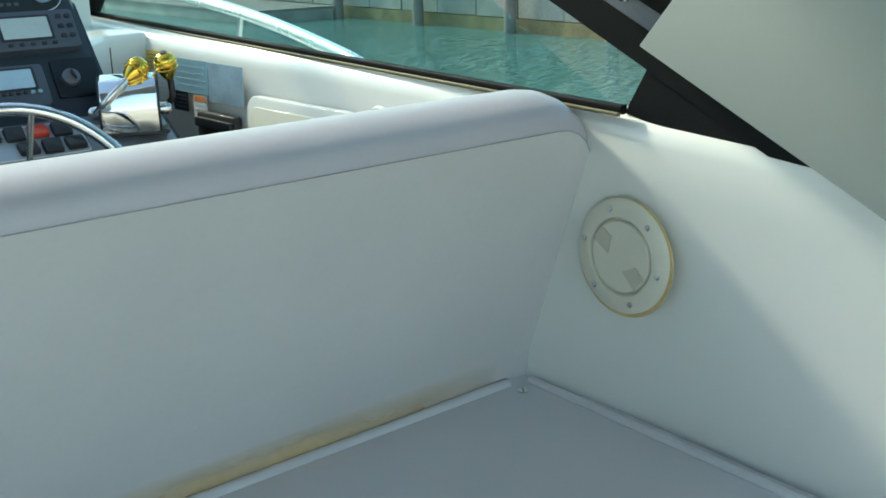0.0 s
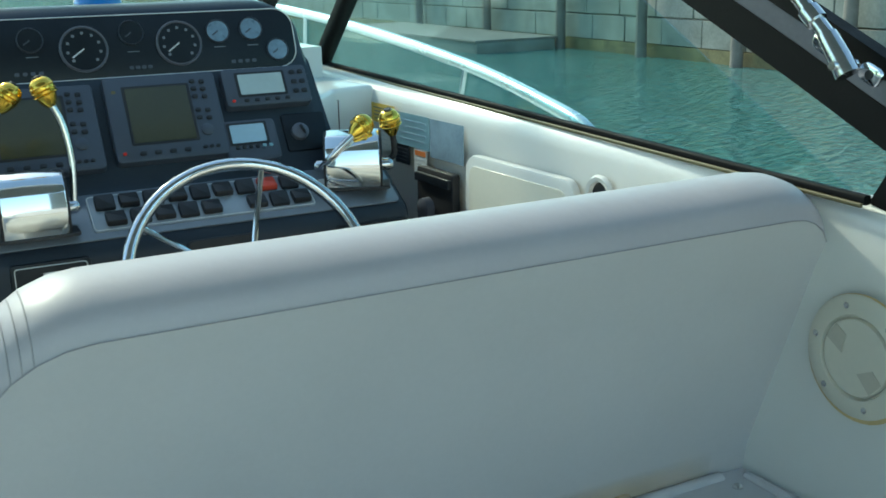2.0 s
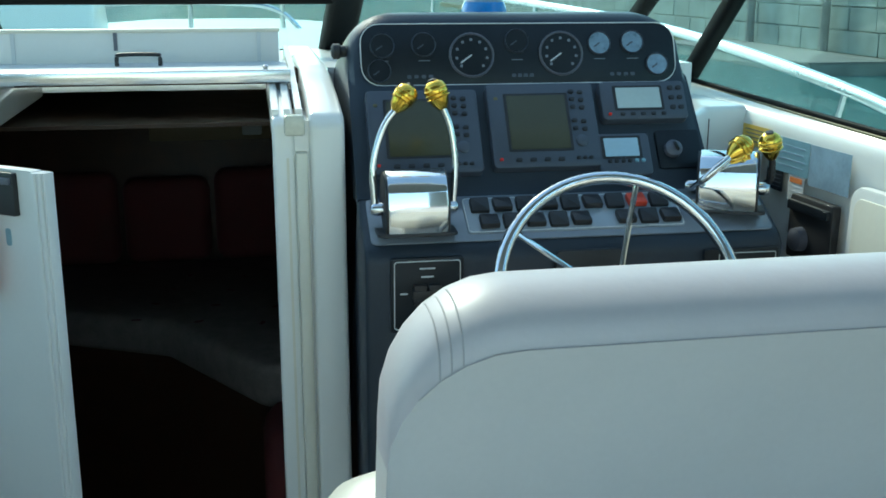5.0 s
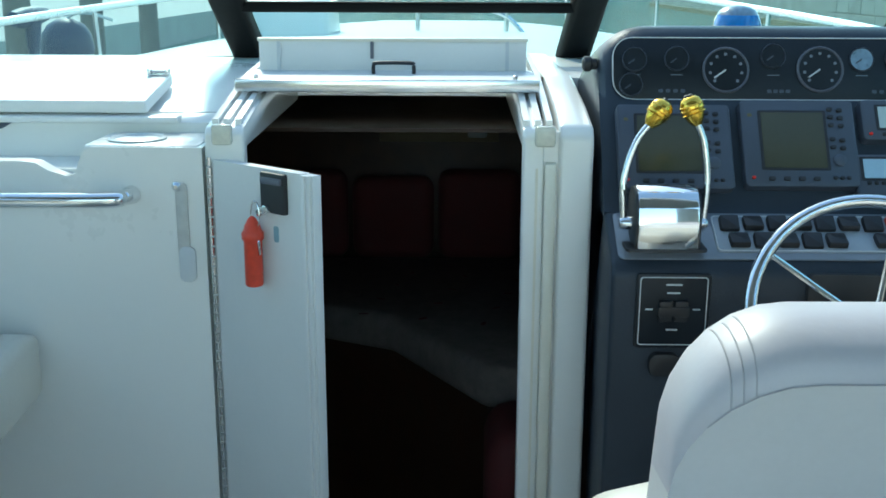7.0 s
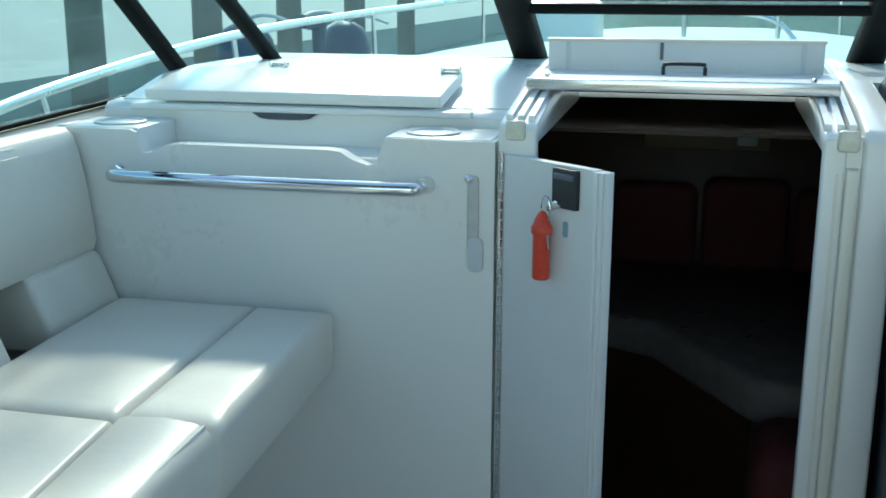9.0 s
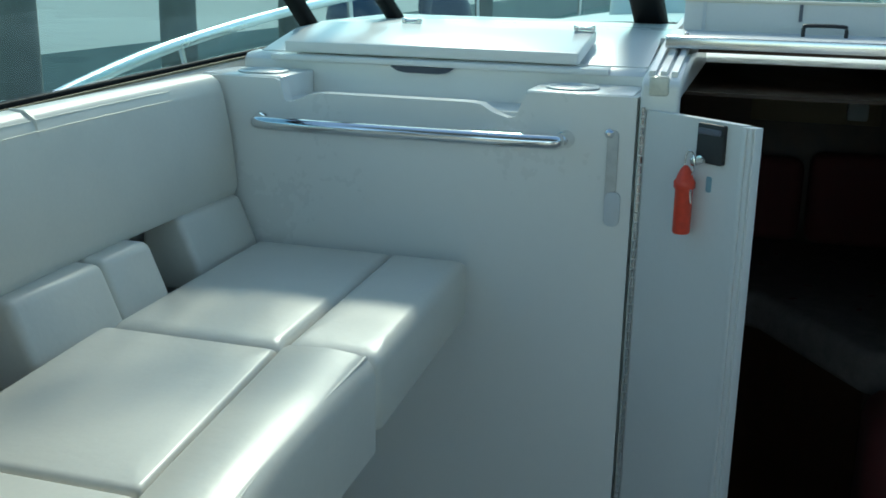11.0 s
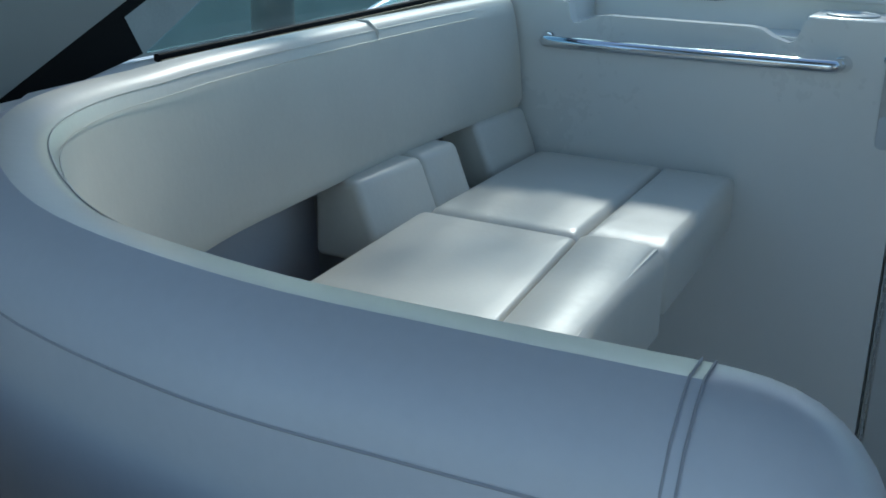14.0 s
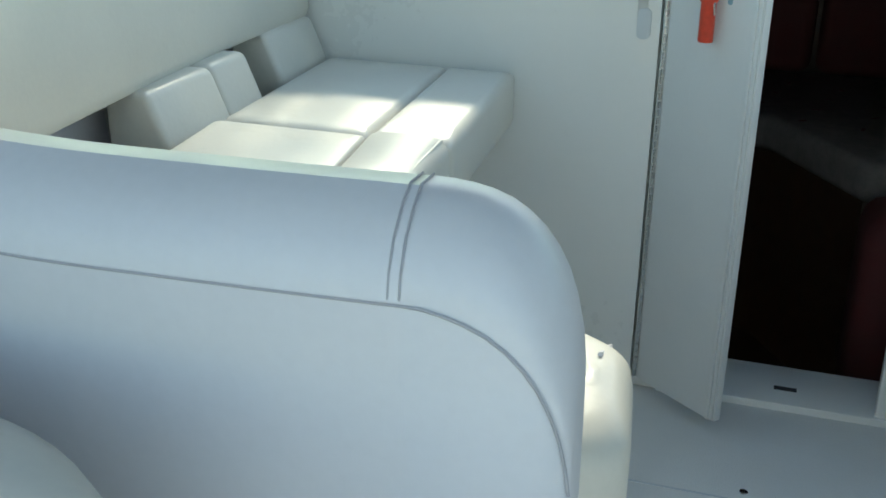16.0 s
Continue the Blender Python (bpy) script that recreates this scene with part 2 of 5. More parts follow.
def tube(pts, r, sides=10, closed=False, bm=None):
    bm = bm or bmesh.new()
    P = [Vector(p) for p in pts]
    rings, n = [], len(P)
    up = Vector((0.03, 0.02, 1))
    for i, p in enumerate(P):
        d = (P[(i + 1) % n] - P[i - 1]) if closed else (P[min(i + 1, n - 1)] - P[max(i - 1, 0)])
        d.normalize()
        u = d.cross(up)
        if u.length < 0.05:
            u = d.cross(Vector((1, 0, 0)))
        u.normalize()
        v = d.cross(u)
        rad = r[i] if isinstance(r, (list, tuple)) else r
        rings.append([bm.verts.new(p + rad * (math.cos(2 * math.pi * k / sides) * u + math.sin(2 * math.pi * k / sides) * v)) for k in range(sides)])
    for i in range(n if closed else n - 1):
        a, b = rings[i], rings[(i + 1) % n]
        for k in range(sides):
            bm.faces.new((a[k], a[(k + 1) % sides], b[(k + 1) % sides], b[k]))
    if not closed:
        bm.faces.new(rings[0][::-1])
        bm.faces.new(rings[-1])
    return bm


def lathe(profile, sides=24, bm=None, m=None):
    """Turns (radius, height) pairs round the z axis."""
    b = bmesh.new()
    rings = []
    for r, h in profile:
        rings.append([b.verts.new((max(r, 1e-4) * math.cos(2 * math.pi * k / sides), max(r, 1e-4) * math.sin(2 * math.pi * k / sides), h)) for k in range(sides)])
    for a, c in zip(rings, rings[1:]):
        for k in range(sides):
            b.faces.new((a[k], a[(k + 1) % sides], c[(k + 1) % sides], c[k]))
    b.faces.new(rings[0][::-1])
    b.faces.new(rings[-1])
    if m is not None:
        b.transform(m)
    return joined(bm, b) if bm is not None else b


def loft(rings, closed_ring=True, caps=True):
    """A skin over rings with equal numbers of points."""
    bm = bmesh.new()
    R = [[bm.verts.new(p) for p in ring] for ring in rings]
    n = len(R[0])
    for a, b in zip(R, R[1:]):
        for k in range(n if closed_ring else n - 1):
            bm.faces.new((a[k], a[(k + 1) % n], b[(k + 1) % n], b[k]))
    if caps and closed_ring:
        bm.faces.new(R[0][::-1])
        bm.faces.new(R[-1])
    return bm


def frame_at(origin, xdir, ydir):
    """A local frame from an origin, a right direction and an up direction."""
    x, y = Vector(xdir).normalized(), Vector(ydir)
    z = x.cross(y).normalized()
    y = z.cross(x)
    return Matrix(((x.x, y.x, z.x, origin[0]), (x.y, y.y, z.y, origin[1]), (x.z, y.z, z.z, origin[2]), (0, 0, 0, 1)))


def rounded(w, h, r, n=5):
    """Outline of a rounded rectangle round the origin."""
    out = []
    for cx, cy, a0 in ((w / 2 - r, h / 2 - r, 0), (-w / 2 + r, h / 2 - r, 90), (-w / 2 + r, -h / 2 + r, 180), (w / 2 - r, -h / 2 + r, 270)):
        for k in range(n + 1):
            a = radians(a0 + 90 * k / n)
            out.append((cx + r * math.cos(a), cy + r * math.sin(a)))
    return out


def plate(w, h, t, r=0.005, bevel=0.0, m=None, at=(0, 0, 0)):
    """A rounded plate in a local frame, its back at z 0 of that frame."""
    bm = prism([(x + at[0], y + at[1]) for x, y in rounded(w, h, r)], "z", at[2], at[2] + t)
    if bevel:
        es = [e for e in bm.edges if all(v.co.z > at[2] + t - 1e-5 for v in e.verts)]
        bmesh.ops.bevel(bm, geom=es, offset=bevel, segments=2, profile=0.5, affect="EDGES")
    if m is not None:
        bm.transform(m)
    return bm


def line_loop(w, h, r, width, m, at=(0, 0, 0)):
    """A thin rounded outline lying on a panel."""
    return tube([m @ Vector((x + at[0], y + at[1], at[2])) for x, y in rounded(w, h, r)], width / 2, 4, True)

# ---------- setting: water, shore ----------
tagged(part("water", prism([(-400, -400), (400, -400), (400, 900), (-400, 900)], "z", -3, -0.70), WATER), "rippled green harbour water around the moored boat", "water", kind="structure")

sea = thing("wall_seawall", (16, 20, -0.7), "weathered grey concrete block seawall with algae at the waterline", "seawall", kind="structure")
wpart("seawall_backing", box(16.12, 17.2, -60, 90, -2, 3.2), CONCRETE, sea)
wpart("algae_band", box(15.93, 16.15, -60, 90, -1.2, -0.42), ALGAE, sea, "brown algae band at the waterline")
rng = random.Random(4)
for row in range(4):
    z0 = -0.42 + row * 0.62
    y = -6 + (row % 2) * 0.6
    while y < 46:
        w = 1.35 + rng.uniform(-0.06, 0.06)
        wpart("block", box(15.98 + rng.uniform(-0.015, 0.015), 16.13, y + 0.012, y + w - 0.012, z0 + 0.01, z0 + 0.60, 0.012, 1), CONCRETE, sea)
        y += w
wpart("cap_beam", box(15.85, 17.0, -60, 90, 2.08, 2.4, 0.02), CONCRETE, sea)
pile = None
for y in (11.4, 14.1, 17.0, 20.2, 23.6, 27.5, 32):
    if pile is None:
        pile = thing("piling", (15.72, y, -0.7), "weathered round wooden piling against the seawall", "piling", "pilings along the seawall")
        part("shaft", lathe([(0.13, -1.0), (0.135, 0.0), (0.125, 2.0), (0.12, 4.6)], 14), PILE, pile)
        part("cap", lathe([(0.13, 4.6), (0.12, 4.66), (0.01, 4.8)], 14), PALE, pile)
    else:
        copy_thing(pile, Matrix.Translation((15.72, y, -0.7)))

fd = thing("floating_dock", (14.4, 27, -0.7), "low grey wooden floating dock beside the seawall", "dock")
wpart("float", box(13.2, 15.5, 23.5, 33, -0.95, -0.42, 0.03), CONCRETE, fd)
for i in range(34):
    wpart("plank", box(13.15, 15.55, 23.5 + i * 0.28, 23.5 + i * 0.28 + 0.265, -0.42, -0.37, 0.006, 1), DOCK, fd)

dk = thing("dock_quay", (-5.0, 8, -0.7), "weathered grey plank dock with wooden pilings on the port side", "dock", kind="structure")
wpart("fascia", box(-3.62, -3.5, -8, 26, -0.6, 0.02), DOCK, dk)
for i in range(100):
    y = -6 + i * 0.2
    wpart("plank", box(-5.6 + rng.uniform(-0.01, 0.01), -3.46, y, y + 0.188, 0.02, 0.06 + rng.uniform(0, 0.004)), DOCK, dk)
wpart("beam", box(-5.55, -5.35, -8, 26, -0.4, 0.0), DOCK, dk)
ppile = None
for y in (1.6, 4.2, 6.9, 9.4, 12.0, 14.6, 17.5, 21):
    if ppile is None:
        ppile = thing("piling", (-5.75, y, -0.7), "thick weathered wooden dock piling", "piling", "dock pilings")
        part("shaft", lathe([(0.19, -1.0), (0.19, 0.0), (0.18, 1.6), (0.17, 3.6)], 16), PILE, ppile)
        part("cap", lathe([(0.18, 3.6), (0.17, 3.66), (0.01, 3.8)], 16), PALE, ppile)
    else:
        copy_thing(ppile, Matrix.Translation((-5.75 + rng.uniform(-0.05, 0.05), y, -0.7)))
tagged(part("ground", prism([(-300, -200), (-8.5, -200), (-9.2, 20), (-12, 200), (-300, 300)], "z", -2.0, 0.25), SAND), "pale sandy shore behind the dock", "shore", kind="structure")

# distant shore ahead
far = bmesh.new()
for i in range(60):
    x = -160 + i * 6
    h = 3.0 + 2.4 * noise.noise(Vector((i * 0.35, 2.0, 0)))
    box(x, x + 6.2, 210 + 6 * noise.noise(Vector((i * 0.2, 7, 0))), 240, -1, h, bm=far)
tagged(part("backdrop", far, mat("far_trees", (0.06, 0.085, 0.06), 0.95, var=0.4, scale=0.3, fine=3)), "hazy dark line of trees on the far shore", "far shore", kind="structure")

# ---------- setting: the boat's hull, deck, cockpit ----------
def half_beam(y):
    """Half the deck's width at y."""
    if y < 2.5:
        return 1.72
    t = min(1, (y - 2.5) / 6.0)
    return 1.72 * math.sqrt(max(0, 1 - t ** 2.2)) + 0.02


CX = 0.05
hull_rings = []
for i in range(30):
    y = -3.2 + i * (11.6 / 29)
    hb = half_beam(y)
    sheer = 1.10 + 0.012 * max(0, y - 2) ** 1.3
    hull_rings.append([(CX - hb * 0.86, y, -1.0), (CX - hb, y, sheer - 0.12), (CX - hb, y, sheer), (CX - hb + 0.03 * min(1, hb), y, sheer + 0.015)])
hb_m = loft(hull_rings, closed_ring=False)
hs = loft([[(2 * CX - p[0], p[1], p[2]) for p in r] for r in hull_rings], closed_ring=False)
joined(hb_m, hs)
tagged(part("wall_hull", hb_m, GEL), "glossy white fibreglass hull sides", "hull", kind="structure")

deck_rings = []
for i in range(16):
    y = 3.12 + i * (5.2 / 15)
    hb = half_beam(y)
    sheer = 1.115 + 0.012 * max(0, y - 2) ** 1.3
    deck_rings.append([(CX + hb * u * 0.985, y, sheer + 0.11 * (1 - abs(u) ** 3) * min(1, (8.4 - y) / 3)) for u in [k / 10 - 1 for k in range(21)]])
tagged(part("deck_fore", loft(deck_rings, closed_ring=False), GELNS), "bright white moulded foredeck", "deck", kind="structure")
for s, nm in ((-1, "deck_port"), (1, "deck_starboard")):
    xa, xb = (CX + s * (1.48 if s > 0 else 1.53), CX + s * 1.70)
    tagged(part(nm, box(min(xa, xb), max(xa, xb), -3.2, 3.3, 1.0, 1.118, 0.01), GELNS), "narrow white side deck", "deck", kind="structure")

tagged(part("floor", box(-1.5, 1.6, -3.2, 2.33, -0.06, 0.0), GELNS), "white moulded non-skid cockpit floor", "floor", kind="structure")
tagged(part("wall_transom", box(-1.6, 1.7, -3.2, -3.1, 0, 1.2), GEL), "white cockpit wall at the stern", "wall", kind="structure")


def coaming(name, pts, top, side):
    """Cockpit side: inner face along the plan points, rounded at the top and flat to the outside."""
    rings = []
    for (x, y), zt in zip(pts, top):
        s = side
        gx = 1.505 - 0.0429 * (y - 0.935) if s > 0 else -1.44 + 0.0574 * (y - 0.95)
        gap = max(0.04, abs(gx - x) + 0.006)
        prof = [(x + s * 0.06, 0.0), (x + s * 0.03, 0.5), (x + s * 0.005, zt - 0.10), (x, zt - 0.04), (x + s * 0.008, zt - 0.018), (x + s * 0.025, zt - 0.004), (x + s * 0.6 * gap, zt), (x + s * gap, zt + 0.001), (x + s * (gap + 0.03), 0.0)]
        rings.append([(px, y, pz) for px, pz in prof])
    return tagged(part(name, loft(rings), GEL), "smooth white fibreglass cockpit side", "cockpit side", kind="structure")


STB = [(1.50, -3.1), (1.50, 0.2), (1.49, 0.9), (1.455, 1.4), (1.42, 1.9), (1.395, 2.3), (1.36, 2.75), (1.30, 3.1)]
coaming("wall_starboard", STB, [1.18, 1.195, 1.220, 1.238, 1.25, 1.258, 1.275, 1.29], 1)
PRT = [(-1.44, -3.1), (-1.44, 0.2), (-1.43, 0.9), (-1.40, 1.4), (-1.375, 1.9), (-1.36, 2.3), (-1.33, 2.75), (-1.25, 3.1)]
coaming("wall_port", PRT, [1.17, 1.185, 1.205, 1.22, 1.235, 1.25, 1.27, 1.29], -1)

# canopy overhead, out of sight, and its shade
tagged(part("ceiling", box(-1.45, 1.55, -0.40, 1.55, 2.12, 2.18, 0.02), mat("canopy_cloth", (0.30, 0.31, 0.32), 0.9, var=0.1, scale=8)), "pale canvas canopy stretched over the cockpit", "canopy", kind="structure")

# ---------- setting: bulkhead with companionway ----------
# port console with moulded top
con = thing("wall_console", (-0.85, 2.2, 0), "white moulded console bulkhead with recessed top and cup holders", "console", kind="structure")
face = [(-1.36, 0.0), (-0.335, 0.0), (-0.335, 1.238), (-0.558, 1.238), (-0.575, 1.230), (-0.592, 1.185), (-0.608, 1.179), (-0.645, 1.190), (-0.672, 1.206), (-0.70, 1.209), (-1.05, 1.209), (-1.078, 1.205), (-1.12, 1.186), (-1.135, 1.186), (-1.142, 1.195), (-1.150, 1.232), (-1.165, 1.238), (-1.36, 1.238)]
fb = prism(face, "y", 2.15, 2.19)
wpart("aft_face", fb, GEL, con)
wpart("corner", prism([(-0.4, 2.1505)] + [(-0.375 + 0.045 * math.sin(radians(a)), 2.195 - 0.045 * math.cos(radians(a))) for a in range(0, 91, 15)] + [(-0.33, 2.4), (-0.4, 2.4)], "z", 0.0, 1.2365), GEL, con)
wpart("cup_pod", box(-1.36, -1.15, 2.16, 2.34, 1.12, 1.2415, 0.006), GEL, con)
wpart("cup_pod", box(-0.575, -0.345, 2.16, 2.34, 1.12, 1.2415, 0.006), GEL, con)
wpart("recess_floor", box(-1.16, -0.57, 2.185, 2.345, 1.12, 1.188), GEL, con)
wpart("riser", prism([(2.335, 1.10), (2.345, 1.262), (2.36, 1.274), (2.42, 1.278), (2.42, 1.10)], "x", -1.34, -0.345), GEL, con)
deckp = prism([(2.40, 1.20), (2.40, 1.279), (2.60, 1.322), (2.80, 1.334), (3.36, 1.333), (3.36, 1.20)], "x", -1.32, -0.345)
wpart("deck_top", deckp, GEL, con)
wpart("lip", box(-1.262, -0.425, 2.326, 2.42, 1.262, 1.2765, 0.005), GEL, con)
lidm = frame_at((-0.855, 2.35, 1.283), (1, 0, 0), (0, 0.235, 0.040))
wpart("lid", plate(0.735, 0.235, 0.026, 0.006, 0.005, lidm, (-0.010, 0.115, 0)), GEL, con, "white hinged lid on the console")
# white finger notch; a dark grey piece stands for the shadow in it
wpart("lid_notch", prism([(-0.95, 1.261), (-0.79, 1.261), (-0.81, 1.249), (-0.83, 1.246), (-0.91, 1.246), (-0.93, 1.249)], "y", 2.333, 2.346), PLASTIC, con, "finger notch under the lid, its shadow put in as dark grey")
for cx in (-1.235, -0.487):
    rim = lathe([(0.058, 0.0), (0.060, 0.004), (0.054, 0.006), (0.048, 0.003), (0.046, 0.0012), (0.001, 0.0012)], 28, m=Matrix.Translation((cx, 2.235, 1.2415)))
    wpart("cup_holder", rim, mat("cup_holder_grey", (0.55, 0.58, 0.57), 0.35, var=0.05), con, "round grey cup holder rim")

# jambs
jl = thing("wall_jamb_port", (-0.29, 2.2, 0), "white moulded companionway jamb with hatch tracks on top", "door jamb", kind="structure")
jp = [(2.15, 0.0), (2.15, 1.265), (2.165, 1.278), (2.30, 1.302), (2.55, 1.335), (2.9, 1.36), (2.9, 1.25), (2.185, 1.235), (2.185, 0.0)]
wpart("post", prism(jp, "x", -0.329, -0.25, 0.006), GEL, jl)
wpart("light", box(-0.312, -0.272, 2.136, 2.156, 1.245, 1.286, 0.006), CLEARP, jl, "small square clear courtesy light")
for k in range(3):
    wpart("track", prism([(2.18, 1.275), (2.18, 1.292), (2.55, 1.352), (2.9, 1.375), (2.9, 1.33), (2.55, 1.33)], "x", -0.318 + k * 0.023, -0.305 + k * 0.023), GEL, jl)
jr = thing("wall_jamb_starboard", (0.37, 2.2, 0), "white moulded companionway jamb with a grooved cream track", "door jamb", kind="structure")
wpart("post", prism(jp, "x", 0.305, 0.348, 0.006), GEL, jr)
wpart("cream_strip", prism([(2.14, 0.0), (2.14, 1.21), (2.17, 1.214), (2.17, 0.0)], "x", 0.349, 0.372, 0.003), CREAM, jr, "yellowed cream plastic track")
wpart("groove", box(0.331, 0.336, 2.1475, 2.152, 0, 1.2), CREAM, jr)
wpart("light", box(0.328, 0.368, 2.132, 2.152, 1.245, 1.286, 0.006), CLEARP, jr, "small square clear courtesy light")
wpart("side_post", prism([(2.145, 0.0), (2.145, 1.262), (2.165, 1.285), (2.30, 1.310), (2.60, 1.345), (3.36, 1.345), (3.36, 1.2), (2.40, 1.2), (2.40, 0.0)], "x", 0.376, 0.446, 0.010, 3), GEL, jr)
wpart("inner_post", box(0.347, 0.377, 2.156, 2.36, 0, 1.272), GEL, jr)
for k in range(3):
    wpart("track", prism([(2.18, 1.275), (2.18, 1.292), (2.55, 1.352), (2.9, 1.375), (2.9, 1.33), (2.55, 1.33)], "x", 0.306 + k * 0.023, 0.319 + k * 0.023), GEL, jr)
wpart("deck_top", box(0.44, 1.36, 2.62, 3.36, 1.24, 1.337), GEL, jr)
wpart("deck_bridge", box(-0.344, 0.375, 2.602, 3.36, 1.306, 1.3335), GEL, jr)

# sliding hatch
ht = thing("sliding_hatch", (0.02, 2.6, 1.33), "white sliding companionway hatch with a metal front edge", "hatch")
wpart("panel", prism([(2.375, 1.338), (2.375, 1.352), (2.565, 1.358), (2.565, 1.342)], "x", -0.303, 0.347), WHITE, ht)
wpart("front_edge", box(-0.308, 0.352, 2.366, 2.378, 1.327, 1.354, 0.002), STEEL, ht, "worn aluminium edge strip")
wpart("upright_panel", box(-0.287, 0.334, 2.556, 2.571, 1.352, 1.425, 0.003), WHITE, ht)
wpart("cap_rail", box(-0.290, 0.337, 2.552, 2.575, 1.424, 1.432, 0.002), CREAM, ht)
for x in (-0.245, -0.028, 0.285):
    wpart("seam_strip", box(x, x + 0.008, 2.5525, 2.557, 1.358 if x < -0.1 or x > 0.1 else 1.385, 1.424), PALE if x < -0.1 or x > 0.1 else FRAMEG, ht)
wpart("handle", tube(smooth_path([(-0.016, 2.49, 1.352), (-0.016, 2.49, 1.373), (-0.008, 2.49, 1.380), (0.067, 2.49, 1.380), (0.075, 2.49, 1.373), (0.075, 2.49, 1.352)], 4), 0.0045, 8), RUBBER, ht, "black pull handle")
for x in (-0.265, 0.30):
    wpart("screw", lathe([(0.006, 0), (0.006, 0.008), (0.002, 0.011)], 8, m=Matrix.Translation((x, 2.39, 1.352))), STEEL, ht)

# sill
tagged(part("sill", box(-0.26, 0.45, 2.14, 2.36, -0.01, 0.022, 0.006), GEL), "white moulded companionway sill", "sill", kind="structure")
tagged(part("sill_slot", box(0.05, 0.11, 2.215, 2.23, 0.022, 0.026), RUBBER), "small dark drain slot in the sill", "drain", kind="structure")

# cabin seen through the companionway
cabin = thing("wall_cabin", (0.1, 3.5, -0.5), "timber-lined cabin interior, its gloom put into dark colours", "cabin", kind="structure")
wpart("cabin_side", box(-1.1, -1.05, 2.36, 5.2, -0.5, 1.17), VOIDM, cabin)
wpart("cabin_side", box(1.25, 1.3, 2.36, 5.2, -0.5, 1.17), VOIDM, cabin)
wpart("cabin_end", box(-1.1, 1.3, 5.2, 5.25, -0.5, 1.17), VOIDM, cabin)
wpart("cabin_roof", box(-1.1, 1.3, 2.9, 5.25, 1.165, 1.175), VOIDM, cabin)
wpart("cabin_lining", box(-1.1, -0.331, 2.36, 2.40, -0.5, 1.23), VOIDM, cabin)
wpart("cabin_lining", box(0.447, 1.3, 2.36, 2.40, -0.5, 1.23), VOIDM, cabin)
# added dark strip that closes the gap under the hatch, in place of shade
wpart("dark_gap_strip", box(-0.329, 0.375, 2.575, 2.600, 1.305, 1.342), VOIDM, cabin)
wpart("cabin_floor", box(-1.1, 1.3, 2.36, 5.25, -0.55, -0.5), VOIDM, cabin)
berth = thing("berth", (0.2, 3.9, -0.5), "quilted berth with maroon cushions in the dark cabin", "bed")
bo = [(-0.05, 3.60), (0.26, 3.10), (1.2, 2.95), (1.2, 4.42), (-0.95, 4.42), (-0.95, 4.05)]
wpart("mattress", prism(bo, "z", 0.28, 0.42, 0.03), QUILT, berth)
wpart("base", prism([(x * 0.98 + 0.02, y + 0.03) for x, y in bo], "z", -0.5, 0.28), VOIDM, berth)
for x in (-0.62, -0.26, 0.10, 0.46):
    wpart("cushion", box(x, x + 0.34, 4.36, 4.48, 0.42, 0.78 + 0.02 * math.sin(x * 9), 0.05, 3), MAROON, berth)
for k in range(16):
    wpart("quilt_motif", plate(0.035, 0.014, 0.001, 0.006, 0, pose(-0.15 + 0.21 * (k % 4) + 0.05 * (k // 4), 3.62 + 0.18 * (k // 4) - 0.05 * (k % 4), 0.4205, 0, 0, 37 * k)), MAROON, berth)
shelf = thing("cabin_locker", (0.1, 4.6, 0.9), "timber locker front across the cabin, coloured dark for the gloom", "locker")
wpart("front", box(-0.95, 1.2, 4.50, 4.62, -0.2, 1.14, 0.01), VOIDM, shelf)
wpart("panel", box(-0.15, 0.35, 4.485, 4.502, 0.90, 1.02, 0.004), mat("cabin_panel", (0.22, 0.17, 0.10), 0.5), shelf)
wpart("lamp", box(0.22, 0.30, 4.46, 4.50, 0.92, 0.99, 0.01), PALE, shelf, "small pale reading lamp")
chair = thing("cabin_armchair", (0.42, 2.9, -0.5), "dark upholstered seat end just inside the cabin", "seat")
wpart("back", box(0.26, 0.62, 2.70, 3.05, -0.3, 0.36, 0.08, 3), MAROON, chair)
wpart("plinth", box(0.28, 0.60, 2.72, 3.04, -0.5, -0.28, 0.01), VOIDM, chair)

# companionway door, standing ajar
HX, HY = -0.318, 2.147
door = thing("door_1", (HX, HY, 0.0), "white companionway door leaf standing ajar with a red key float", "door", kind="structure")
dv = Vector((0.222, -0.172, 0)).normalized()
dm = frame_at((HX, HY, 0.03), dv, (0, 0, 1))
DW, DH = 0.284, 1.185
slab = prism([(0.006, 0.0), (DW - 0.026, 0.0), (DW - 0.026, DH), (0.006, DH)], "z", -0.022, 0.0)
slab.transform(dm)
wpart("leaf", slab, WHITE, door)
for a, b, d in ((DW - 0.026, DW - 0.016, 0.004), (DW - 0.0155, DW - 0.006, 0.0), (DW - 0.0055, DW, -0.004)):
    s2 = prism([(a, 0.0), (b, 0.0), (b, DH - 0.002), (a, DH - 0.002)], "z", -0.026, d, 0.0015)
    s2.transform(dm)
    wpart("edge_strip", s2, WHITE, door)
hb2 = bmesh.new()
for k in range(58):
    z = k * 0.0205 + 0.005
    seg = lathe([(0.0045, 0), (0.0045, 0.0165)], 8, m=dm @ Matrix.Translation((0.0, z, 0.004)) @ pose(0, 0, 0, -90))
    joined(hb2, seg)
wpart("piano_hinge", hb2, STEEL, door, "stainless piano hinge")
lk = plate(0.066, 0.078, 0.010, 0.004, 0.002, dm, (0.188, 1.141, 0.0))
lock = wpart("lock", lk, RUBBER, door, "black plastic lock plate")
